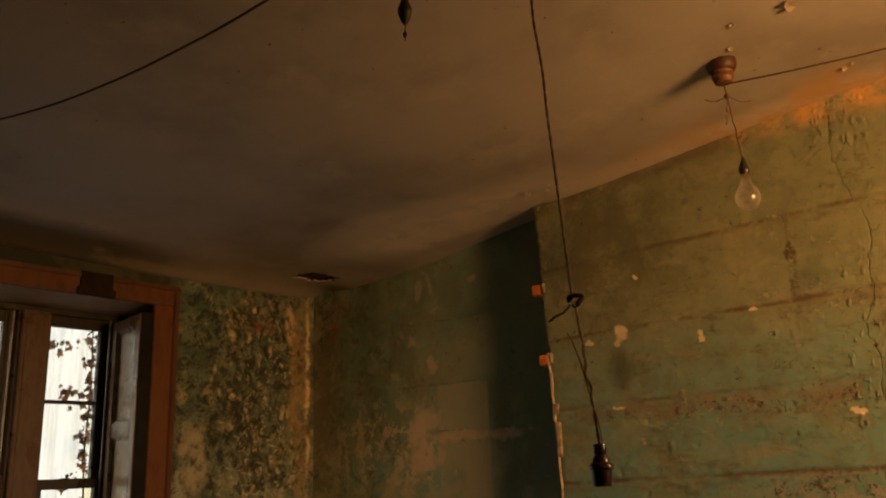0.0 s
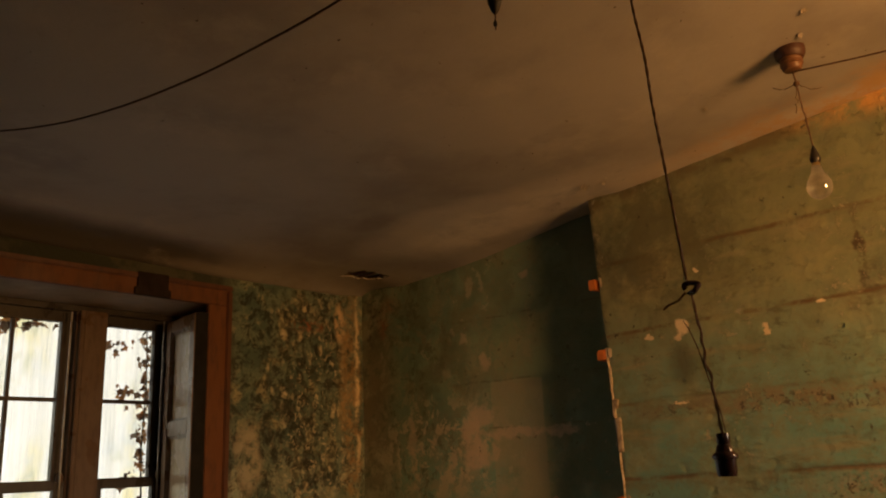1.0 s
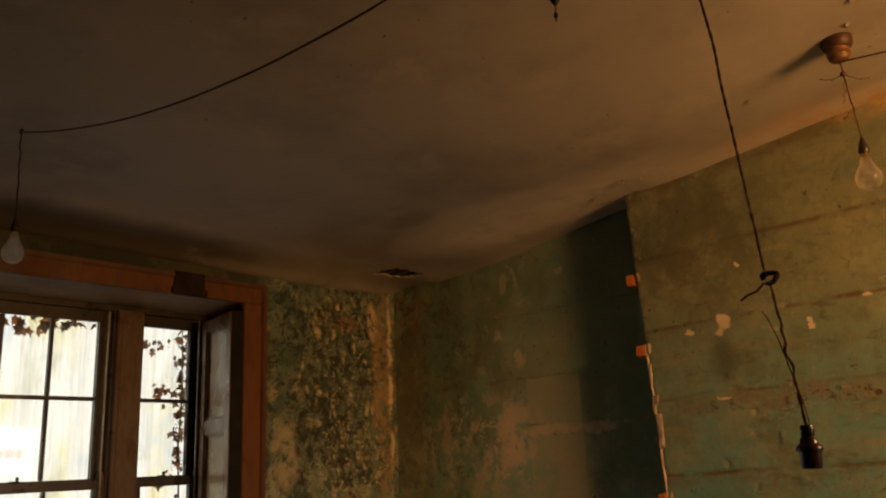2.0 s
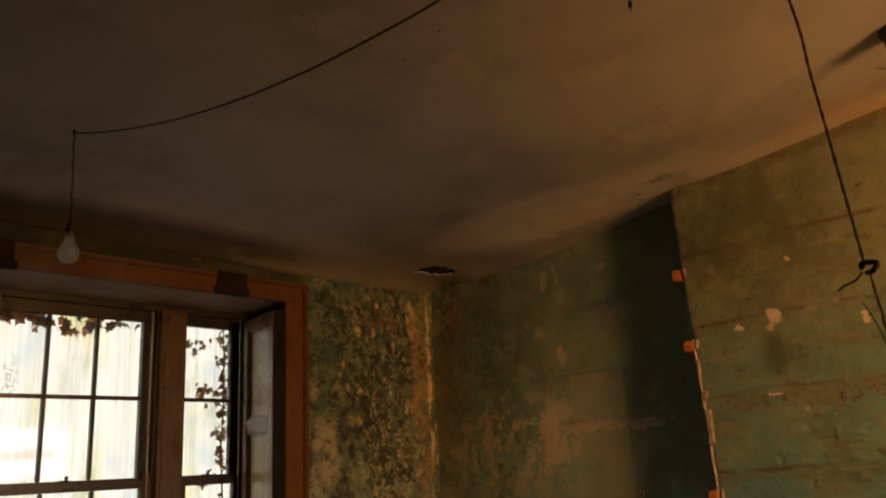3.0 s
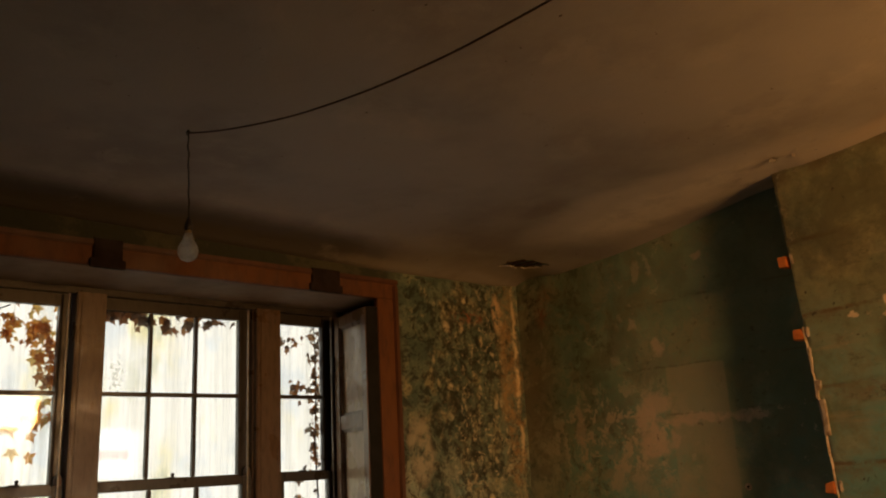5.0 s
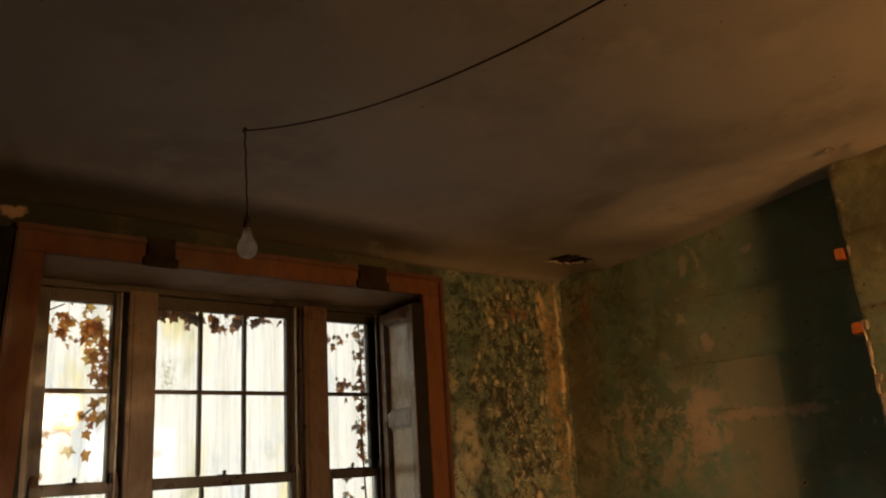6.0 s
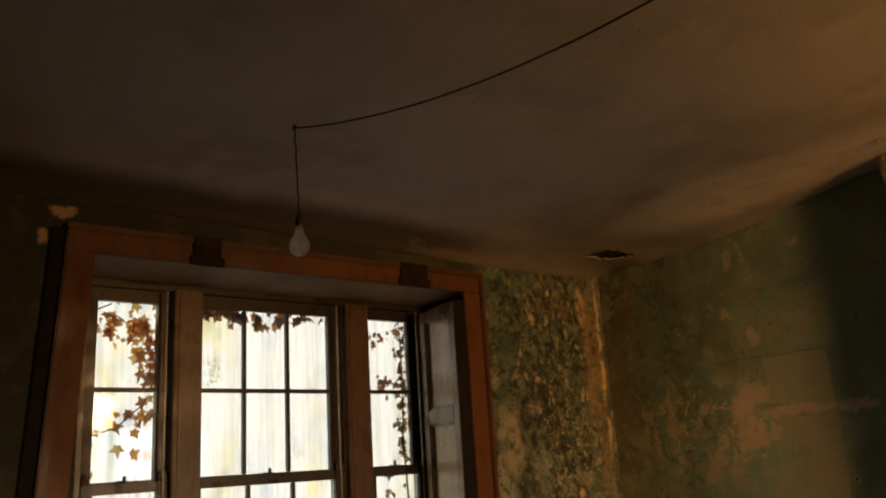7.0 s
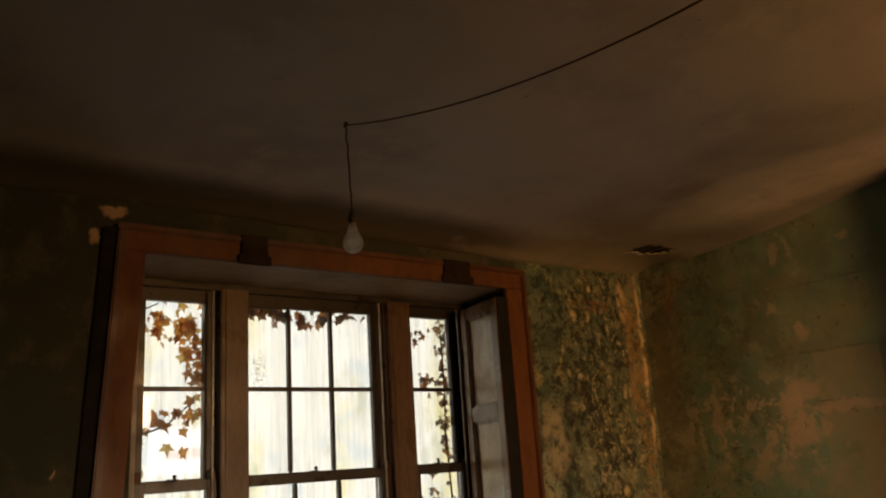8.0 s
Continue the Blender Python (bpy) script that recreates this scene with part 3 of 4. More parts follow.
def build_room():
    floor = mesh_object("floor", box(WEST - 0.4, EAST + 0.3, SOUTH - 0.3, NORTH + 0.3, -0.12, 0), M_FLOOR)
    tagged(floor, "worn bare timber floor", "floor", kind="structure")
    xs = steps((WEST - 0.1, -3.14, 0.025), (-3.14, -2.86, 0.007), (-2.86, 0.4, 0.03), (0.4, EAST + 0.1, 0.15))
    ys = steps((SOUTH - 0.1, -0.4, 0.2), (-0.4, 2.8, 0.03), (2.8, 3.08, 0.007), (3.08, 3.3, 0.02))
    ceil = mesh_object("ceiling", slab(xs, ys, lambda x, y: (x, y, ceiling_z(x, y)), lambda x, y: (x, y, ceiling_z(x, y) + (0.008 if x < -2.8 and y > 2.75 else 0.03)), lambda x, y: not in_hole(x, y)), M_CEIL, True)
    tagged(ceil, "stained uneven plaster ceiling with a broken hole", "ceiling", kind="structure")
    roof = mesh_object("ceiling_void", box(WEST - 0.4, EAST + 0.3, SOUTH - 0.3, NORTH + 0.3, 2.86, 2.95), M_LATH)
    tagged(roof, "dark boards above the plaster ceiling", "ceiling", kind="structure")

    bm = bmesh.new()
    for i in range(7):
        y = 2.80 + 0.042 * i
        box(-3.2, -2.8, y, y + 0.03, ceiling_z(-3.0, y) + 0.014, ceiling_z(-3.0, y) + 0.02, 0.001, bm)
    tagged(mesh_object("ceiling_laths", bm, M_LATH), "old brown laths behind the broken plaster", "laths", kind="structure")
    rnd, bm = random.Random(3), bmesh.new()
    spots = ((-0.395, 2.27, 0.030), (-0.55, 2.247, 0.014), (-0.60, 2.366, 0.013), (-0.395, 2.765, 0.016), (-0.37, 2.75, 0.010), (-0.97, 2.55, 0.010), (-1.56, 2.77, 0.026), (-1.50, 2.80, 0.014), (-1.47, 2.76, 0.008), (-1.75, 2.86, 0.014))
    for x, y, r in spots:
        # a tongue of paint that curls down towards the west
        for lobe in (-0.5, 0.4):
            turn, rows = rnd.uniform(-0.5, 0.5), []
            for i in range(6):
                u, half = i / 5, r * 0.45 * math.sin(0.5 + 2.2 * i / 5)
                drop = ceiling_z(x, y) - 0.001 - 0.55 * r * (1 - math.cos(1.5 * u))
                c = Vector((x - 0.9 * r * math.sin(1.5 * u), y + lobe * r, drop))
                side = Vector((math.sin(turn), math.cos(turn), 0)) * half * rnd.uniform(0.7, 1.2)
                rows.append((bm.verts.new(c - side), bm.verts.new(c + side)))
            for p, q in zip(rows, rows[1:]):
                bm.faces.new((p[0], p[1], q[1], q[0]))
    bmesh.ops.solidify(bm, geom=bm.faces[:], thickness=0.0012)
    tagged(mesh_object("ceiling_flakes", bm, M_CEILFLAKE), "curled flakes of loose ceiling paint", "paint flakes", kind="structure")

    # west wall with the window opening
    ys = steps((SOUTH - 0.3, -0.4, 0.2), (-0.4, 0.55, 0.03), (0.55, 2.31, 0.1), (2.31, NORTH + 0.12, 0.012))
    zs = steps((0, 0.7, 0.2), (0.7, 1.3, 0.1), (1.3, 2.36, 0.014), (2.36, 2.66, 0.012))
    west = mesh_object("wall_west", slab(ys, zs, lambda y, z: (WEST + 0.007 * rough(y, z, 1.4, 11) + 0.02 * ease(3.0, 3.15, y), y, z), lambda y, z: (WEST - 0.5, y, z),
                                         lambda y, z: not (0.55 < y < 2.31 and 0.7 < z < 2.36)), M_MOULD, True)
    tagged(west, "damp mouldy green wall with blistered paint", "wall", kind="structure")

    # recess of the north wall
    xs = steps((WEST - 0.5, WEST, 0.1), (WEST, -1.6, 0.014), (-1.6, EAST + 0.3, 0.3))
    zs = steps((0, 1.2, 0.3), (1.2, 2.66, 0.014))
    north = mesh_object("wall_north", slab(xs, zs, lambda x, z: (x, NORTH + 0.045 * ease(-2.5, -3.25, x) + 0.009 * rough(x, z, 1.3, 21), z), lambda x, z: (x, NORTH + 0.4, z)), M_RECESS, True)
    tagged(north, "dark green recess wall flaking to pink plaster", "wall", kind="structure")

    # the wall behind and to the side of the camera, with the east window
    south = mesh_object("wall_south", box(WEST - 0.4, EAST + 0.3, SOUTH - 0.25, SOUTH, 0, 2.86), M_PLAIN)
    tagged(south, "old plastered wall", "wall", kind="structure")
    ys, zs = steps((SOUTH, 1.5, 0.5), (1.5, 2.3, 0.4), (2.3, NORTH + 0.4, 0.5)), steps((0, 1.3, 0.4), (1.3, 2.4, 0.5), (2.4, 2.86, 0.3))
    east = mesh_object("wall_east", slab(ys, zs, lambda y, z: (EAST, y, z), lambda y, z: (EAST + 0.3, y, z), lambda y, z: not (1.5 < y < 2.3 and 1.3 < z < 2.4)), M_PLAIN)
    tagged(east, "old plastered wall with a window opening", "wall", kind="structure")


# block courses of the pier: joints climb slightly to the east
def course(n, x):
    return (1.24, 1.515, 1.785, 2.052, 2.335)[n] + 0.026 * (x + 1.1) + 0.006 * noise.noise((x * 3, n, 0))


def crack_x(z):
    return -0.482 + 0.04 * math.sin((2.37 - z) * 9.0) * ease(1.95, 2.25, z) + 0.012 * noise.noise((z * 3.1, 2, 0)) + 0.024 * noise.noise((z * 9, 5, 0)) + 0.009 * noise.noise((z * 45, 9, 0))


def lean(x, z):
    """The arris of the pier leans."""
    return 0.045 * (2.02 - z) * ease(-1.1, PIER_X0, x)


def pier_front(x, z, edge):
    """Depth of a block's face; edge: metres to the block's nearest side."""
    y = PIER - 0.004 - 0.005 * rough(x, z, 1.5, 31) + 0.0035 * ease(0.015, 0.0, edge) * (0.3 + ease(-0.2, 0.3, noise.noise((x * 4, z * 4, 17))))
    pit = noise.noise((x * 30, z * 30, 3))
    y += 0.005 * ease(0.45, 0.6, pit) * ease(0.0, 0.3, noise.noise((x * 3.5, z * 3.5, 9)))
    y -= 0.004 * ease(0.35, 0.55, noise.noise((x * 55, z * 55, 13))) * ease(0.05, 0.3, noise.noise((x * 3, z * 3, 29)))
    for bx, bz, r in ((-0.713, 2.566, 0.010), (-0.683, 2.578, 0.010), (-0.69, 2.552, 0.008), (-0.72, 2.545, 0.006), (-0.664, 2.59, 0.007), (-0.573, 2.577, 0.009), (-0.55, 2.585, 0.006), (-0.429, 2.61, 0.014),
                      (-0.40, 2.60, 0.010), (-0.385, 2.571, 0.009), (-0.554, 2.642, 0.007), (-0.47, 2.56, 0.009), (-0.97, 2.42, 0.009), (-1.17, 2.44, 0.008), (-1.10, 2.28, 0.008), (-0.78, 1.96, 0.009),
                      (-0.86, 1.98, 0.007), (-1.33, 1.74, 0.009), (-0.60, 1.72, 0.010), (-0.55, 1.66, 0.009), (-0.47, 1.68, 0.011), (-0.40, 1.64, 0.009)):
        d = math.hypot(x - bx, z - bz)
        if d < 0.05:
            y -= 0.004 * math.exp(-((d - r) / 0.005) ** 2) - 0.003 * ease(r, 0.3 * r, d)
    y += 0.014 * ease(0.011, 0.004, math.hypot(x + 0.855, z - 1.738))
    if 1.3 < z < 2.68:
        y += 0.005 * ease(0.0019, 0.0006, abs(x - crack_x(z)))
    return y


def build_pier():
    pier = tagged(new("wall_pier"), "pale green chimney breast of plastered blocks", "wall", kind="structure")
    xs, zs = steps((PIER_X0 + 0.004, 0.1, 0.02), (0.1, PIER_X1, 0.3)), steps((0, 1.2, 0.3), (1.2, 2.74, 0.02))
    core = slab(xs, zs, lambda x, z: (x + lean(x, z), PIER - 0.0012 - 0.003 * rough(x, z, 3, 41), z), lambda x, z: (x + lean(x, z), NORTH + 0.1, z))
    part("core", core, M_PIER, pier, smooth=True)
    joints = ((0.05,), (0.3,), (-0.05,), (0.25,), (-0.2,))
    for n in range(5):
        ends = (PIER_X0,) + joints[n] + (PIER_X1,)
        for a, b in zip(ends, ends[1:]):
            us = steps((a + 0.0005, -0.57, 0.010), (-0.57, -0.40, 0.0014), (-0.40, b - 0.0005, 0.010)) if a < -0.6 and b > -0.4 else steps((a + 0.0005, b - 0.0005, 0.010 if a < 0 else 0.1))
            vs = [i / 46 for i in range(47)]

            def at(u, v, n=n):
                lo = course(n, u) + 0.0018
                hi = course(n + 1, u) - 0.0018 if n < 4 else 2.76
                return lo + (hi - lo) * v, min(lo + (hi - lo) * v - lo, hi - lo - (hi - lo) * v)

            def face(u, v, a=a, b=b):
                z, e = at(u, v)
                return (u + lean(u, z), pier_front(u, z, min(e, 3 * (u - a), 3 * (b - u))), z)
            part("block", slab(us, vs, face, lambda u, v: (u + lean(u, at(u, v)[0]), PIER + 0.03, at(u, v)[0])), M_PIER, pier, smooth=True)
    lower = slab(steps((PIER_X0, PIER_X1, 0.4)), steps((0, 1.21, 0.3)), lambda x, z: (x, PIER - 0.003, z), lambda x, z: (x, PIER + 0.03, z))
    part("base", lower, M_PIER, pier)
    # broken plaster along the arris
    zs = [1.25 + 0.006 * i for i in range(125)]

    def arris(u, z):
        """The broken strip: wide where the plaster has come away."""
        gone = ease(1.48, 1.56, z) * ease(1.985, 1.9, z)
        w = 0.0015 + ease(-0.25, 0.15, noise.noise((z * 8, 3, 3))) * gone * (0.003 + 0.013 * abs(noise.noise((z * 19, 4, 1)))) + 0.003 * noise.noise((z * 80, 7, 2))
        x = PIER_X0 + lean(PIER_X0, z) - 0.003 + 0.005 * gone * noise.noise((z * 23, 1, 6))
        return (x + u * w, PIER - 0.0095 - 0.004 * noise.noise((z * 50, u * 2, 8)), z)
    part("broken_arris", slab([0, 0.35, 0.7, 1], zs, arris, lambda u, z: (PIER_X0 + lean(PIER_X0, z) - 0.002 + 0.01 * u, PIER + 0.012, z)), M_CRUST, pier, "broken pale plaster edge")
    rnd = random.Random(5)
    for z in (1.60, 1.66, 1.73, 1.76, 1.83, 1.88):
        x0 = PIER_X0 + lean(PIER_X0, z) + rnd.uniform(-0.004, 0.008)
        bm = box(x0, x0 + rnd.uniform(0.008, 0.02), PIER - 0.017, PIER - 0.008, z, z + rnd.uniform(0.03, 0.07), 0.002)
        for v in bm.verts:
            v.co.x += 0.010 * noise.noise(v.co * 33)
        part("plaster_flake", bm, M_CRUST, pier, "broken pale plaster edge")
    for z in (2.25, 1.968, 1.42):
        x0 = PIER_X0 + lean(PIER_X0, z)
        bm = box(x0 - 0.040, x0 - 0.004, PIER - 0.016, PIER + 0.03, z - 0.021, z + 0.021, 0.004)
        for v in bm.verts:
            v.co += 0.006 * Vector((noise.noise(v.co * 50), 0, noise.noise(v.co * 44)))
        part("brick_stub", bm, M_TAB, pier, "bright orange brick stub")
        bm = box(x0 + 0.005, x0 + 0.018, PIER - 0.011, PIER + 0.004, z - 0.014, z + 0.026, 0.004)
        for v in bm.verts:
            v.co.x += 0.010 * noise.noise(v.co * 50)
        part("plaster_flake", bm, M_CRUST, pier, "broken pale plaster edge")


build_room()
build_pier()

# ---------- the window ----------
SASH = -3.68      # face of the upper sashes
HEAD, MEET = 2.345, 1.56


def upright(bm, y0, y1, z0, z1, x0, x1, bevel=0.004):
    return box(x0, x1, y0, y1, z0, z1, bevel, bm)


def sash(window, name, y0, y1, z0, z1, x, cols, stile, rails, bar_z):
    """A glazed sash: stiles, rails and glazing bars in one frame, its panes under it."""
    bm, d = bmesh.new(), 0.034
    box(x - d, x, y0, y0 + stile, z0, z1, 0.003, bm)
    box(x - d, x, y1 - stile, y1, z0, z1, 0.003, bm)
    box(x - d + 0.001, x - 0.001, y0 + stile, y1 - stile, z0, z0 + rails[0], 0.003, bm)
    box(x - d + 0.001, x - 0.001, y0 + stile, y1 - stile, z1 - rails[1], z1, 0.003, bm)
    ya, yb, za, zb = y0 + stile, y1 - stile, z0 + rails[0], z1 - rails[1]
    w = (yb - ya) / cols
    for i in range(1, cols):
        box(x - d + 0.004, x - 0.003, ya + i * w - 0.0075, ya + i * w + 0.0075, za, zb, 0.004, bm)
    box(x - d + 0.005, x - 0.004, ya, yb, bar_z - 0.0085, bar_z + 0.0085, 0.004, bm)
    ob = part(name, bm, M_SASH, window, "dark painted sash with glazing bars")
    for i in range(cols):
        for a, b in ((za, bar_z - 0.007), (bar_z + 0.007, zb)):
            p = part("pane", box(x - 0.02, x - 0.017, ya + i * w + 0.006, ya + (i + 1) * w - 0.006, a, b), M_GLASS, ob, "wet dusty glass")
            p.visible_shadow = False
    return ob


def build_window():
    win = tagged(new("window_1"), "triple sash window with brown mullions and dark sashes", "window", kind="structure")
    x0 = SASH - 0.09
    part("head", box(x0, SASH + 0.03, 0.62, 2.30, 2.318, 2.36, 0.004), M_SASH, win)
    part("jamb", box(x0, SASH + 0.02, 0.62, 0.668, 0.8, 2.318, 0.003), M_SASH, win)
    part("jamb", box(x0, SASH + 0.02, 2.238, 2.30, 0.8, 2.318, 0.003), M_JOINERY, win)
    part("sill", box(x0 - 0.06, SASH + 0.06, 0.62, 2.30, 0.7, 0.80, 0.006), M_JOINERY, win)
    for a, b, c, d in ((0.987, 1.068, 0.985, 1.10), (1.774, 1.878, 1.779, 1.903)):
        bm = box(x0, SASH + 0.041, a, b, 0.80, 2.316, 0.003)
        box(SASH + 0.0415, SASH + 0.070, c, d, 0.80, 2.317, 0.004, bm)
        box(SASH + 0.0705, SASH + 0.075, c + 0.016, d - 0.016, 0.82, 2.30, 0.003, bm)
        part("mullion", bm, M_JOINERY, win, "brown painted mullion")
    # staff beads whose pale paint stands for the bright glint on each edge
    for y in (0.958, 1.744, 2.196):
        part("glint_bead", box(SASH + 0.0395, SASH + 0.050, y, y + 0.006, 0.81, 2.312, 0.002), M_GLINT, win, "staff bead painted pale as a highlight line")
    for y0, y1, cols, s in ((0.668, 0.985, 1, 0.042), (1.07, 1.772, 3, 0.045), (1.88, 2.236, 1, 0.058)):
        up = sash(win, "upper_sash", y0, y1, MEET - 0.02, 2.318, SASH, cols, s, (0.045, 0.05), 1.925)
        low = sash(win, "lower_sash", y0, y1, 0.80, MEET + 0.018, SASH + 0.038, cols, s, (0.08, 0.036), 1.19)
        m = (y0 + y1) / 2
        bm = turned([(0.013, 0), (0.013, 0.006), (0.006, 0.008), (0.006, 0.016), (0.009, 0.02), (0.004, 0.026)], 12, None, Matrix.Translation((SASH + 0.015, m, MEET + 0.018)))
        box(SASH + 0.008, SASH + 0.022, m - 0.03, m + 0.012, MEET + 0.022, MEET + 0.028, 0.002, bm)
        part("latch", bm, M_PLUGDARK, low, "dark sash fastener")
        for y in (y0 + 0.016, y1 - 0.016):
            bm = turned([(0.016, 0.0), (0.017, 0.02), (0.012, 0.035), (0.004, 0.042)], 12, None, Matrix.Translation((SASH + 0.022, y, MEET + 0.016)))
            part("horn", bm, M_JOINERY, low)

    # deep reveal
    rev = tagged(new("window_lining"), "painted boards lining the deep window reveal", "window", kind="structure")
    part("soffit", box(SASH + 0.03, WEST - 0.003, 0.55, 2.306, HEAD, HEAD + 0.016), M_SOFFIT, rev)
    bm = box(SASH + 0.02, WEST - 0.003, 0.551, 0.567, 0.7, HEAD - 0.001)
    for v in bm.verts:
        v.co.y += 0.08 if v.co.x < -3.5 else 0.0
    part("side_board", bm, M_JOINERY, rev)
    bm = box(SASH + 0.02, WEST - 0.003, 2.288, 2.304, 0.7, HEAD - 0.001)
    part("side_board", bm, M_SASH, rev)
    part("sill_board", box(SASH + 0.06, WEST + 0.03, 0.55, 2.286, 0.70, 0.735, 0.006), M_JOINERY, rev)

    arch = tagged(new("window_architrave"), "orange-brown varnished window surround with dark stained bands", "trim", kind="structure")
    for name, y0, y1, z0, z1 in (("head", 0.485, 2.33, HEAD - 0.002, 2.432), ("upright", 0.485, 0.580, 0.6, HEAD - 0.003), ("upright", 2.212, 2.33, 0.6, HEAD - 0.003)):
        bm = box(WEST - 0.01, WEST + 0.020, y0, y1, z0, z1, 0.004)
        rim = box(WEST - 0.01, WEST + 0.030, y0 - 0.006, y1 + 0.006, z1 - 0.018, z1 + 0.006, 0.005) if name == "head" else None
        if not rim:
            o = y0 - 0.004 if y0 < 1 else y1 - 0.024
            rim = box(WEST - 0.01, WEST + 0.030, o, o + 0.028, z0, z1 + 0.069, 0.005)
        if y1 < 1:
            for v in rim.verts:
                v.co.y -= 0.06 * (2.40 - v.co.z)
        part("outer_bead", rim, M_BACKBAND, arch, "dark red-brown bead")
        if y1 < 1:
            for v in bm.verts:
                v.co.y -= 0.06 * (2.40 - v.co.z)
        part(name, bm, M_ORANGE, arch)
    # flat black strip added along the outer side of the left upright
    edge = box(WEST - 0.01, WEST + 0.014, 0.435, 0.479, 0.6, 2.42, 0.003)
    for v in edge.verts:
        v.co.y -= 0.06 * (2.40 - v.co.z)
    part("black_strip", edge, M_MATTBLACK, arch, "black strip beside the window surround")
    for y0, y1, z0 in ((0.905, 1.035, HEAD - 0.012), (1.84, 2.01, HEAD - 0.005)):
        bm = box(WEST + 0.016, WEST + 0.034, y0 + 0.012, y1 - 0.012, z0, 2.443, 0.003)
        box(WEST + 0.02, WEST + 0.0365, y0, y1, z0 + 0.0, z0 + 0.035, 0.003, bm)
        part("dark_band", bm, M_DARKBAND, arch, "dark brown stained band")


def shutter_leaf(name, parent, width, z0, z1, material, panel, label):
    """A panelled leaf: hinge at the origin, width along x, sunk panels facing -y inside a moulding."""
    t, st = 0.028, 0.052
    bm = bmesh.new()
    for a, b in ((0, st), (width - st, width)):
        box(a, b, 0, t, z0, z1, 0.003, bm)
    rails = ((z0, z0 + 0.09), (0.50, 0.566), (1.018, 1.084), (z1 - 0.055, z1))
    for a, b in rails:
        box(st, width - st, 0.001, t - 0.001, a, b, 0.003, bm)
    leaf = part(name, bm, material, parent, label)
    for (_, a), (b, _) in zip(rails, rails[1:]):
        part("panel", box(st - 0.004, width - st + 0.004, 0.018, 0.024, a - 0.004, b + 0.004), panel, leaf)
        mo, w = bmesh.new(), 0.013
        for q in ((st, st + w, a, b), (width - st - w, width - st, a, b), (st + w, width - st - w, a, a + w), (st + w, width - st - w, b - w, b)):
            box(q[0], q[1], 0.006, 0.019, q[2], q[3], 0.005, mo)
        part("panel_moulding", mo, material, leaf)
    return leaf


def build_shutter():
    sh = empty("window_shutter", "faded panelled folding shutter standing ajar in the reveal", "shutter", (SASH + 0.058, 2.208, 0.74))
    ang = radians(-9.9)
    leaf = shutter_leaf("front_leaf", sh, 0.342, 0.0, 1.56, M_SHUTTER, M_PANELSHEEN, "faded front leaf, its panels painted paler for sheen")
    back = shutter_leaf("back_leaf", sh, 0.335, 0.0, 1.558, M_SASH, M_SASH, "dark back leaf")
    leaf.rotation_euler = back.rotation_euler = (0, 0, ang)
    back.location = (0.005, 0.031, 0)
    # one dark strip across the edges of both leaves
    part("edge_strip", box(0.3425, 0.347, 0.004, 0.062, 0, 1.56, 0.001), M_MATTBLACK, leaf, "dark strip over both leaf edges")
    for z in (0.25, 1.3):
        part("hinge", turned([(0.007, z), (0.007, z + 0.07)], 10, None, Matrix.Translation((0.0, -0.004, 0))), M_PLUGDARK, sh)


build_window()
build_shutter()

# ---------- hanging wires and lamps ----------


def lampholder(parent, at, label=""):
    """Ridged bayonet holder, hanging with its top at the given place."""
    m = Matrix.Translation(at)
    prof = [(0.003, 0.0), (0.0078, -0.001), (0.0085, -0.004), (0.0085, -0.012), (0.0074, -0.014), (0.0098, -0.017), (0.0112, -0.023), (0.0150, -0.026), (0.0160, -0.029), (0.0152, -0.032),
            (0.0134, -0.033), (0.0130, -0.037), (0.0124, -0.050), (0.0112, -0.053), (0.0095, -0.053), (0.0090, -0.046)]
    return part("lampholder", turned(prof, 24, None, m), M_BAKELITE, parent, label, True)


def bulb_parts(parent, top, s=1.0):
    """A pear-shaped lamp below its teardrop holder; top: where the flex enters."""
    m = Matrix.Translation(top) @ Matrix.Scale(s, 4)
    part("lampholder", turned([(0.002, 0.002), (0.0055, -0.009), (0.0115, -0.026), (0.0138, -0.036), (0.0135, -0.042), (0.0112, -0.047), (0.0105, -0.049)], 20, None, m), M_PLUGDARK, parent, "dark teardrop lampholder", True)
    part("cap", turned([(0.0102, -0.048), (0.0104, -0.056), (0.0125, -0.059)], 20, None, m), M_BRASS, parent, "dull brass cap", True)
    prof = [(0.0125, -0.058), (0.0145, -0.068), (0.0170, -0.078), (0.0240, -0.090), (0.0300, -0.102), (0.0322, -0.114), (0.0310, -0.125), (0.0262, -0.136), (0.0185, -0.143), (0.009, -0.147), (0.001, -0.148)]
    part("bulb", turned(prof, 32, None, m), M_BULB, parent, "milky glass bulb", True)
    part("stem", turned([(0.007, -0.060), (0.0045, -0.068), (0.0035, -0.094), (0.005, -0.097), (0.001, -0.099)], 12, None, m), M_BULB, parent, smooth=True)


def flex(parent, pts, radius=0.0022, name="flex"):
    return part(name, tube(pts, radius, 8), M_FLEX, parent, smooth=True)


HOOK = Vector((-2.484, 0.909, 2.588))


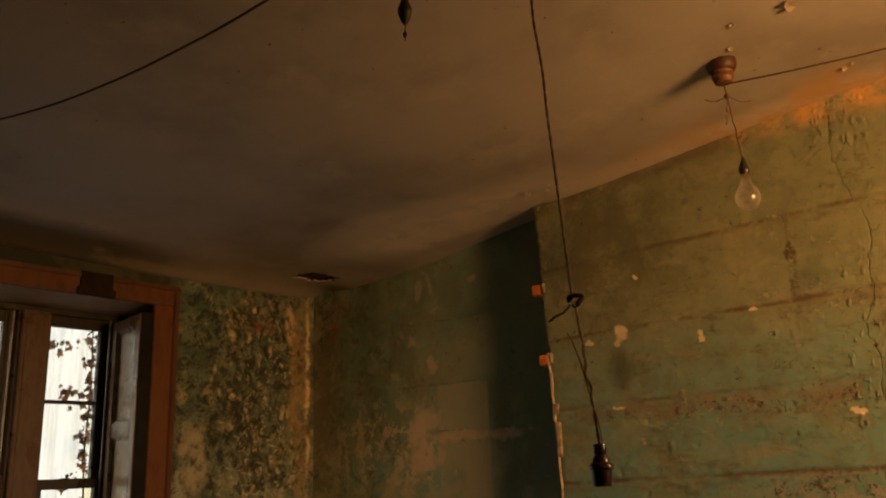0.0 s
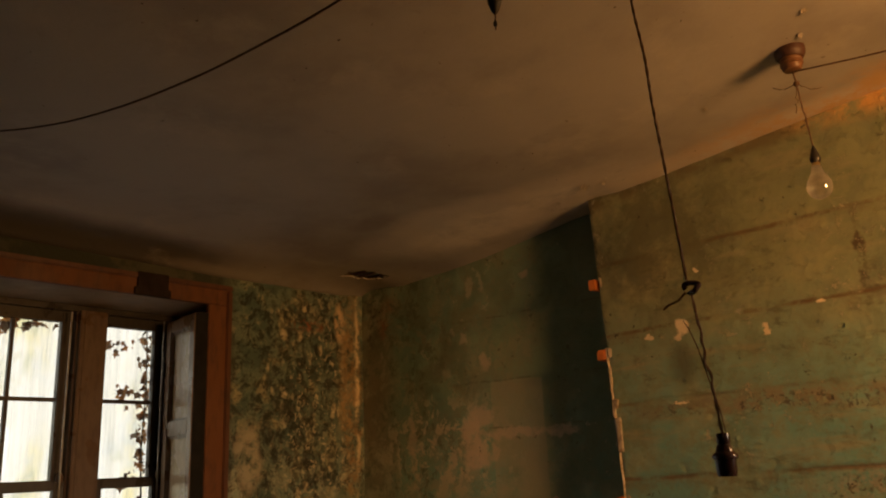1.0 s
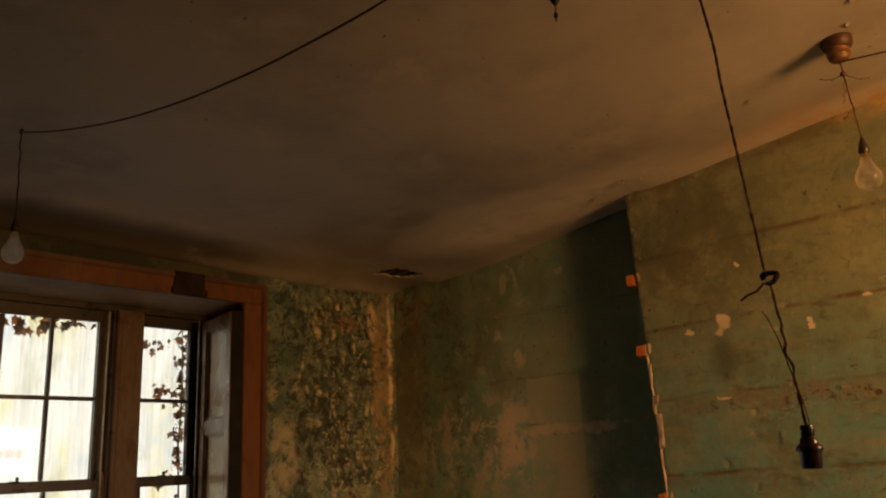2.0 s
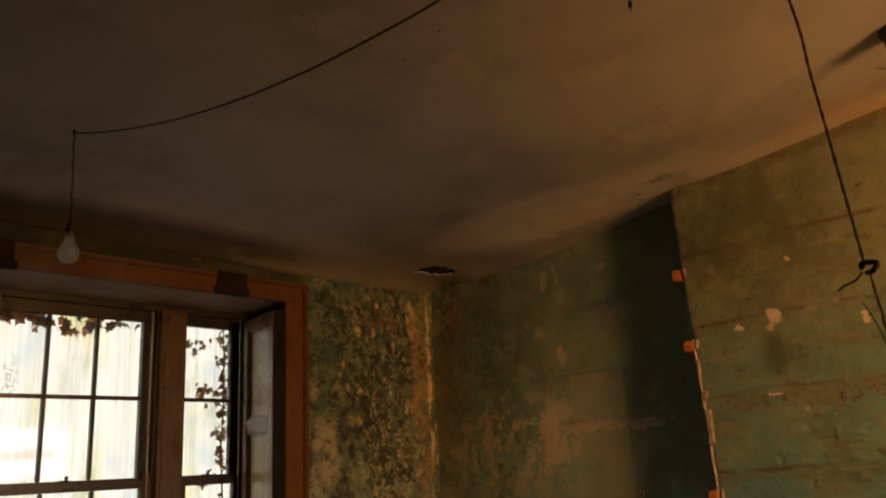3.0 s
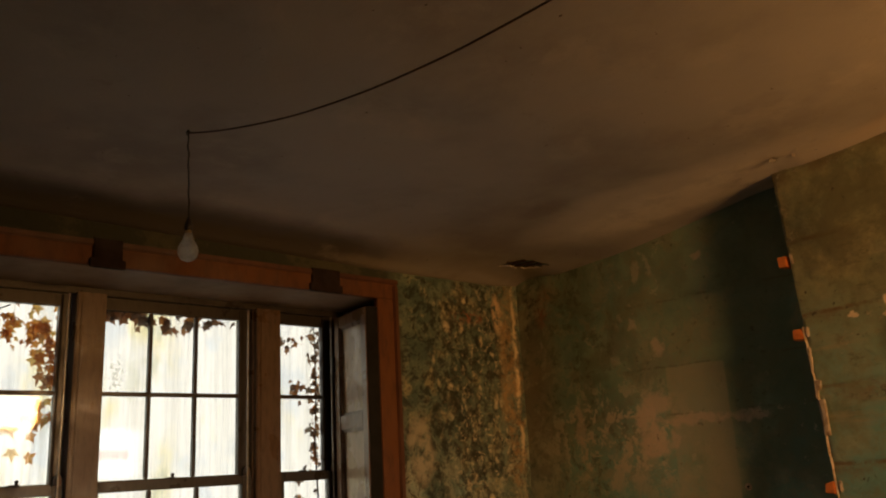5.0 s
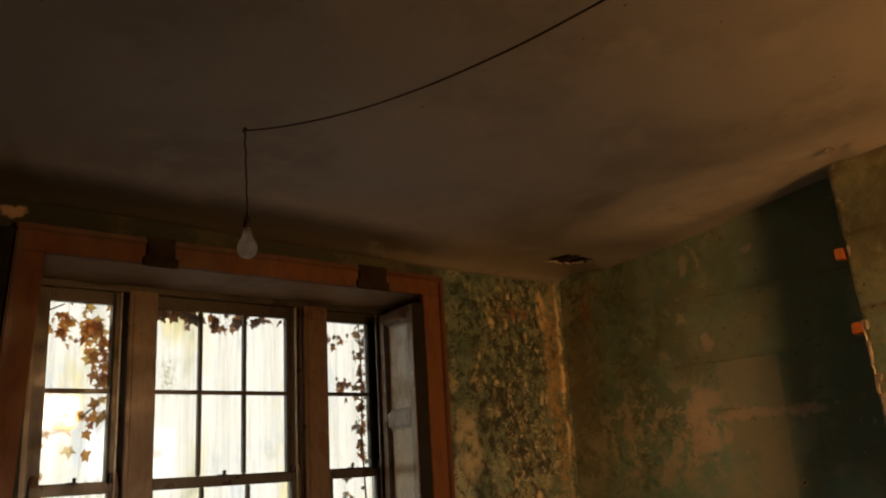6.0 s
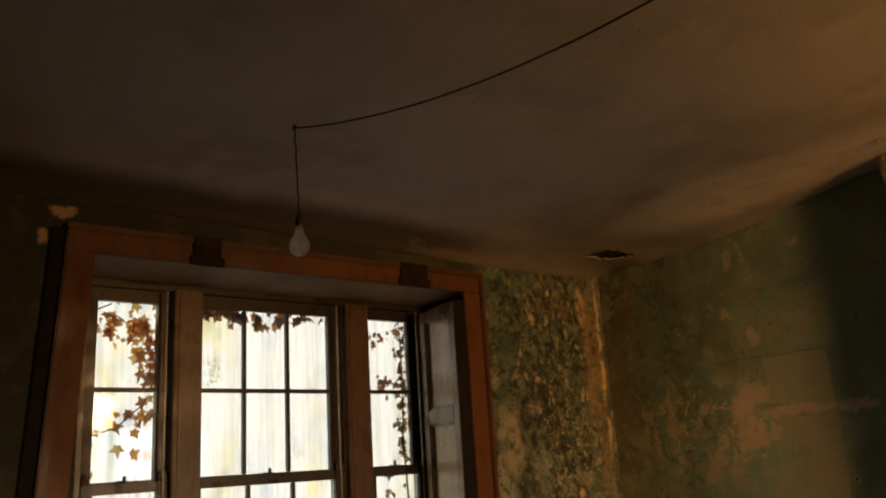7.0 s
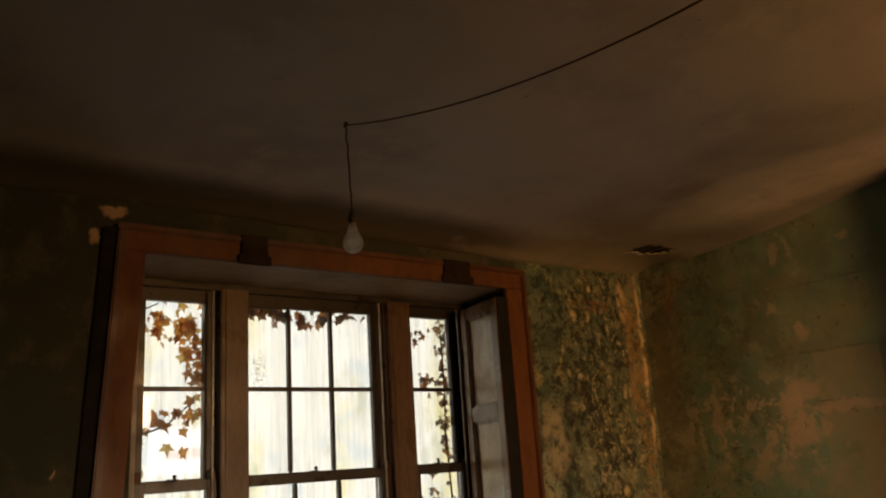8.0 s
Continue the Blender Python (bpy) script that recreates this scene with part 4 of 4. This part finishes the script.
def build_far_pendant():
    p = empty("pendant_bulb", "unlit bare bulb on a thin flex hung from a ceiling hook", "light bulb", HOOK, "bare bulbs")
    part("hook", turned([(0.012, 0.012), (0.012, 0.004), (0.004, 0.002), (0.004, -0.012)], 12), M_PLUGDARK, p)
    ring = [(0.008 * math.cos(a), 0.003 * math.sin(2 * a), -0.013 + 0.007 * math.sin(a)) for a in [i * math.pi / 8 for i in range(17)]]
    part("ring", tube(ring, 0.0019, 8), M_PLUGDARK, p, "small dark wire loop", True)
    part("flex", tube(line((0, 0, -0.008), (0.012, 0.003, -0.280), 30, 0, 0.006, 3), 0.0023, 8), M_PLUGDARK, p, smooth=True)
    bulb_parts(p, (0.012, 0.003, -0.276), 0.92)


def build_rose_pendant():
    top = ceiling_z(-0.66, 2.425)
    p = empty("rose_pendant", "unlit bulb on old flex under a turned wooden ceiling rose", "light bulb", (-0.66, 2.425, top), "bare bulbs")
    part("rose_base", turned([(0.041, 0.012), (0.043, 0.0), (0.0425, -0.012), (0.040, -0.022), (0.034, -0.029)], 28), M_ROSEDARK, p, "dark wooden rose base", True)
    part("rose_body", turned([(0.030, -0.028), (0.031, -0.034), (0.029, -0.038), (0.032, -0.042), (0.032, -0.047), (0.0285, -0.049), (0.0275, -0.058), (0.023, -0.064), (0.012, -0.066)], 28), M_WOODROSE, p, "worn turned wooden rose", True)
    flex(p, line((0, 0, -0.062), (0.002, 0.07, -0.280), 30, 0, 0.003, 9), 0.0022)
    part("knot", turned([(0.002, -0.092), (0.008, -0.097), (0.009, -0.106), (0.002, -0.112)], 12, None, Matrix.Translation((0.001, 0.012, 0))), M_FLEX, p)
    for i, (dx, dy, dz) in enumerate(((-0.07, 0.03, -0.085), (0.055, 0.05, -0.12), (-0.012, 0.01, -0.19))):
        flex(p, line((0.001, 0.012, -0.1), (dx, dy, dz), 10, 0.01, 0.01, i), 0.0011, "loose_strand")
    bulb_parts(p, (0.002, 0.07, -0.276), 1.08)


def build_near_pendant():
    x, y = -0.472, 1.142
    top = ceiling_z(x, y)
    p = empty("pendant_lampholder", "empty brown bakelite lampholder on a long twisted flex", "lampholder", (x, y, top))
    part("hook", turned([(0.014, 0.012), (0.014, 0.003), (0.004, 0.001), (0.004, -0.012)], 12, None, Matrix.Translation((-0.10, 0.069, 0))), M_PLUGDARK, p)
    k = 1.795 - top
    upper = line((-0.10, 0.069, -0.008), (-0.002, 0, k), 260, 0, 0.003, 4)
    part("flex", twisted(upper, 0.0009, 0.0015, 0.045), M_FLEX, p, "twisted brown fabric flex", True)
    ring = [(0.003 + (0.0085 + 0.0015 * math.sin(3 * a)) * math.cos(a), 0.003 * math.sin(2 * a), k - 0.003 + (0.0075 + 0.001 * math.cos(2 * a)) * math.sin(a)) for a in [-2.4 + i * 5.6 / 26 for i in range(27)]]
    part("knot", tube(ring, 0.0036, 8), M_BAKELITE, p, "black knotted loop", True)
    part("knot_end", tube([(-0.006, 0, k - 0.008), (-0.016, -0.002, k - 0.018), (-0.03, -0.004, k - 0.022), (-0.038, -0.004, k - 0.027)], 0.0016, 6), M_FLEX, p)
    lower = line((0.002, 0, k - 0.01), (0.018, 0.006, 1.603 - top), 120, 0, 0.004, 6)
    part("flex", twisted(lower, 0.0008, 0.0013, 0.045), M_FLEX, p, "twisted brown fabric flex", True)
    strand = [(-0.014, 0, k - 0.045), (-0.008, 0, k - 0.055), (0.002, 0.001, k - 0.085), (0.008, 0.003, k - 0.115), (0.019, 0.006, k - 0.165), (0.022, 0.007, k - 0.19)]
    part("loose_strand", tube(strand, 0.0009, 6), M_FLEX, p)
    lampholder(p, (0.018, 0.006, 1.604 - top), "glossy brown bakelite holder")


def build_plug():
    x, y = -0.754, 1.134
    top = ceiling_z(x, y)
    p = empty("hanging_connector", "small black cable connector dangling from the ceiling", "connector", (x, y, top))
    flex(p, line((0, 0, 0.0), (0, 0, 2.352 - top), 16, 0, 0.004, 2), 0.0022)
    part("connector", turned([(0.003, 0.034), (0.006, 0.028), (0.0125, 0.008), (0.012, 0.0), (0.007, -0.014), (0.003, -0.02)], 14, None, Matrix.Translation((0, 0, 2.335 - top))), M_PLUGDARK, p, "", True)
    part("tail", tube(line((0, 0, 2.317 - top), (-0.001, 0, 2.285 - top), 8, 0, 0.003, 1), 0.0012, 6), M_FLEX, p)
    part("tail_bead", turned([(0.001, 0.006), (0.0035, 0.002), (0.0035, -0.004), (0.001, -0.007)], 10, None, Matrix.Translation((-0.001, 0, 2.297 - top))), M_PLUGDARK, p)


def build_cables():
    tagged(mesh_object("swagged_cable", tube(line(HOOK + Vector((0, 0, -0.012)), (-0.54, 1.10, 2.53), 60, 0.137, 0.004, 8), 0.0026, 8), M_FLEX, True),
               "thin dark cable swagged from hook to hook below the ceiling", "cable")
    r = ceiling_z(-0.66, 2.425)
    tagged(mesh_object("slack_cable", tube(line((-0.66, 2.425, r - 0.068), (0.75, 2.41, 2.60), 60, 0.042, 0.004, 5), 0.0026, 8), M_FLEX, True),
               "thin dark cable running from the wooden ceiling rose", "cable")


def build_wall_eye():
    eye = empty("wall_eye", "small round metal eye plate fixed to the green wall", "eye plate", (-2.052, NORTH, 1.422))
    base = Matrix.Translation((0, -0.002, 0)) @ pose(0, 0, 0, 90, 0, 0)
    part("plate", turned([(0.013, -0.008), (0.014, 0.003), (0.010, 0.006), (0.006, 0.0055), (0.0055, -0.004)], 20, None, base), M_CRUST, eye, "pale corroded plate", True)
    part("bolt", turned([(0.005, -0.006), (0.005, 0.002), (0.002, 0.004)], 12, None, base), M_MATTBLACK, eye, "dark bolt")


build_wall_eye()
build_far_pendant()
build_rose_pendant()
build_near_pendant()
build_plug()
build_cables()

# ---------- outside ----------


def leaf_mesh(seed, material):
    """A five-pointed creeper leaf, cupped along its midrib."""
    rnd, bm, pts = random.Random(seed), bmesh.new(), []
    for i in range(10):
        a = math.pi / 2 + 2 * math.pi * i / 10
        r = (1.0, 0.48, 0.85, 0.42, 0.6, 0.3, 0.6, 0.42, 0.85, 0.48)[i] * rnd.uniform(0.85, 1.15)
        pts.append(bm.verts.new((r * math.cos(a), r * math.sin(a), 0.25 * abs(math.cos(a)) * r + rnd.uniform(-0.1, 0.1))))
    mid = bm.verts.new((0, -0.05, 0))
    for i in range(10):
        bm.faces.new((mid, pts[i], pts[(i + 1) % 10]))
    me = bpy.data.meshes.new("leaf")
    bm.to_mesh(me)
    bm.free()
    me.materials.append(material)
    return me


LEAVES, SHADED_LEAVES = [leaf_mesh(i, M_LEAF) for i in range(7)], [leaf_mesh(i, M_SHADELEAF) for i in range(7)]


def creeper(label, stems, clumps, seed, leaves):
    """A vine on the outside of the glass: stems, and leaves in clumps (y, z, spread y, spread z, count, size)."""
    rnd = random.Random(seed)
    v = empty("creeper", label, "creeper", (SASH - 0.2, 1.45, 1.5))
    base = Vector(v.location)
    for pts in stems:
        part("stem", tube([Vector((SASH - 0.07 + 0.006 * (i % 2), y, z)) - base for i, (y, z) in enumerate(pts)], lambda u: 0.0048 - 0.002 * u, 6), M_STEM, v)
    for y, z, sy, sz, n, size in clumps:
        for _ in range(n):
            ob = new("leaf", rnd.choice(leaves))
            ob.parent = v
            s = size * rnd.uniform(0.6, 1.3)
            ob.matrix_basis = Matrix.LocRotScale(Vector((SASH - 0.062 + rnd.uniform(-0.02, 0.008), y + 0.014 * (y + 0.3) + rnd.gauss(0, sy), z + rnd.gauss(0, sz))) - base,
                                                 Euler((radians(90 + rnd.gauss(0, 28)), rnd.gauss(3.1, 0.7), radians(90 + rnd.gauss(0, 30)))), (s, s, s))


def build_outside():
    # ground out of view, made pale to reflect daylight up to the ceiling
    ground = mesh_object("ground", box(-900, 900, -900, 900, -0.6, -0.5), M_GROUND)
    tagged(ground, "unseen ground, pale to bounce daylight indoors", "ground", kind="structure")
    # wider and taller than the view needs, so its glow brightens the room
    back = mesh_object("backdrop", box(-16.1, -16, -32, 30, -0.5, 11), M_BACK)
    tagged(back, "bright hazy autumn distance", "backdrop", kind="structure")
    creeper("orange autumn creeper trailing across the glass", (((0.58, 2.17), (0.68, 2.22), (0.78, 2.27)), ((0.60, 1.74), (0.72, 1.755), (0.82, 1.79), (0.92, 1.88))),
            ((0.77, 2.19, 0.045, 0.035, 30, 0.028), (0.89, 2.15, 0.035, 0.06, 50, 0.031), (0.935, 2.0, 0.014, 0.09, 22, 0.03), (0.90, 1.98, 0.02, 0.03, 3, 0.036), (0.885, 1.835, 0.04, 0.025, 20, 0.03),
             (0.775, 1.81, 0.01, 0.012, 2, 0.050), (0.83, 1.69, 0.02, 0.02, 2, 0.034), (0.70, 1.70, 0.015, 0.05, 10, 0.027)), 1, LEAVES)
    creeper("creeper leaves hanging over the window head, coloured as shaded", (), ((1.14, 2.265, 0.05, 0.010, 20, 0.034), (1.26, 2.245, 0.04, 0.014, 10, 0.038), (1.42, 2.245, 0.06, 0.018, 20, 0.036), (1.62, 2.262, 0.05, 0.008, 10, 0.026)), 2, SHADED_LEAVES)
    creeper("creeper climbing beside the window, coloured as shaded", (((2.19, 1.4), (2.17, 1.7), (2.185, 2.0), (2.17, 2.3)),),
            ((2.145, 2.2, 0.026, 0.07, 46, 0.024), (2.00, 2.19, 0.045, 0.014, 18, 0.021), (2.04, 1.98, 0.022, 0.022, 12, 0.024), (2.145, 1.98, 0.018, 0.06, 20, 0.023), (2.135, 1.74, 0.02, 0.11, 56, 0.023), (2.06, 1.45, 0.06, 0.05, 12, 0.026)), 3, SHADED_LEAVES)


build_outside()
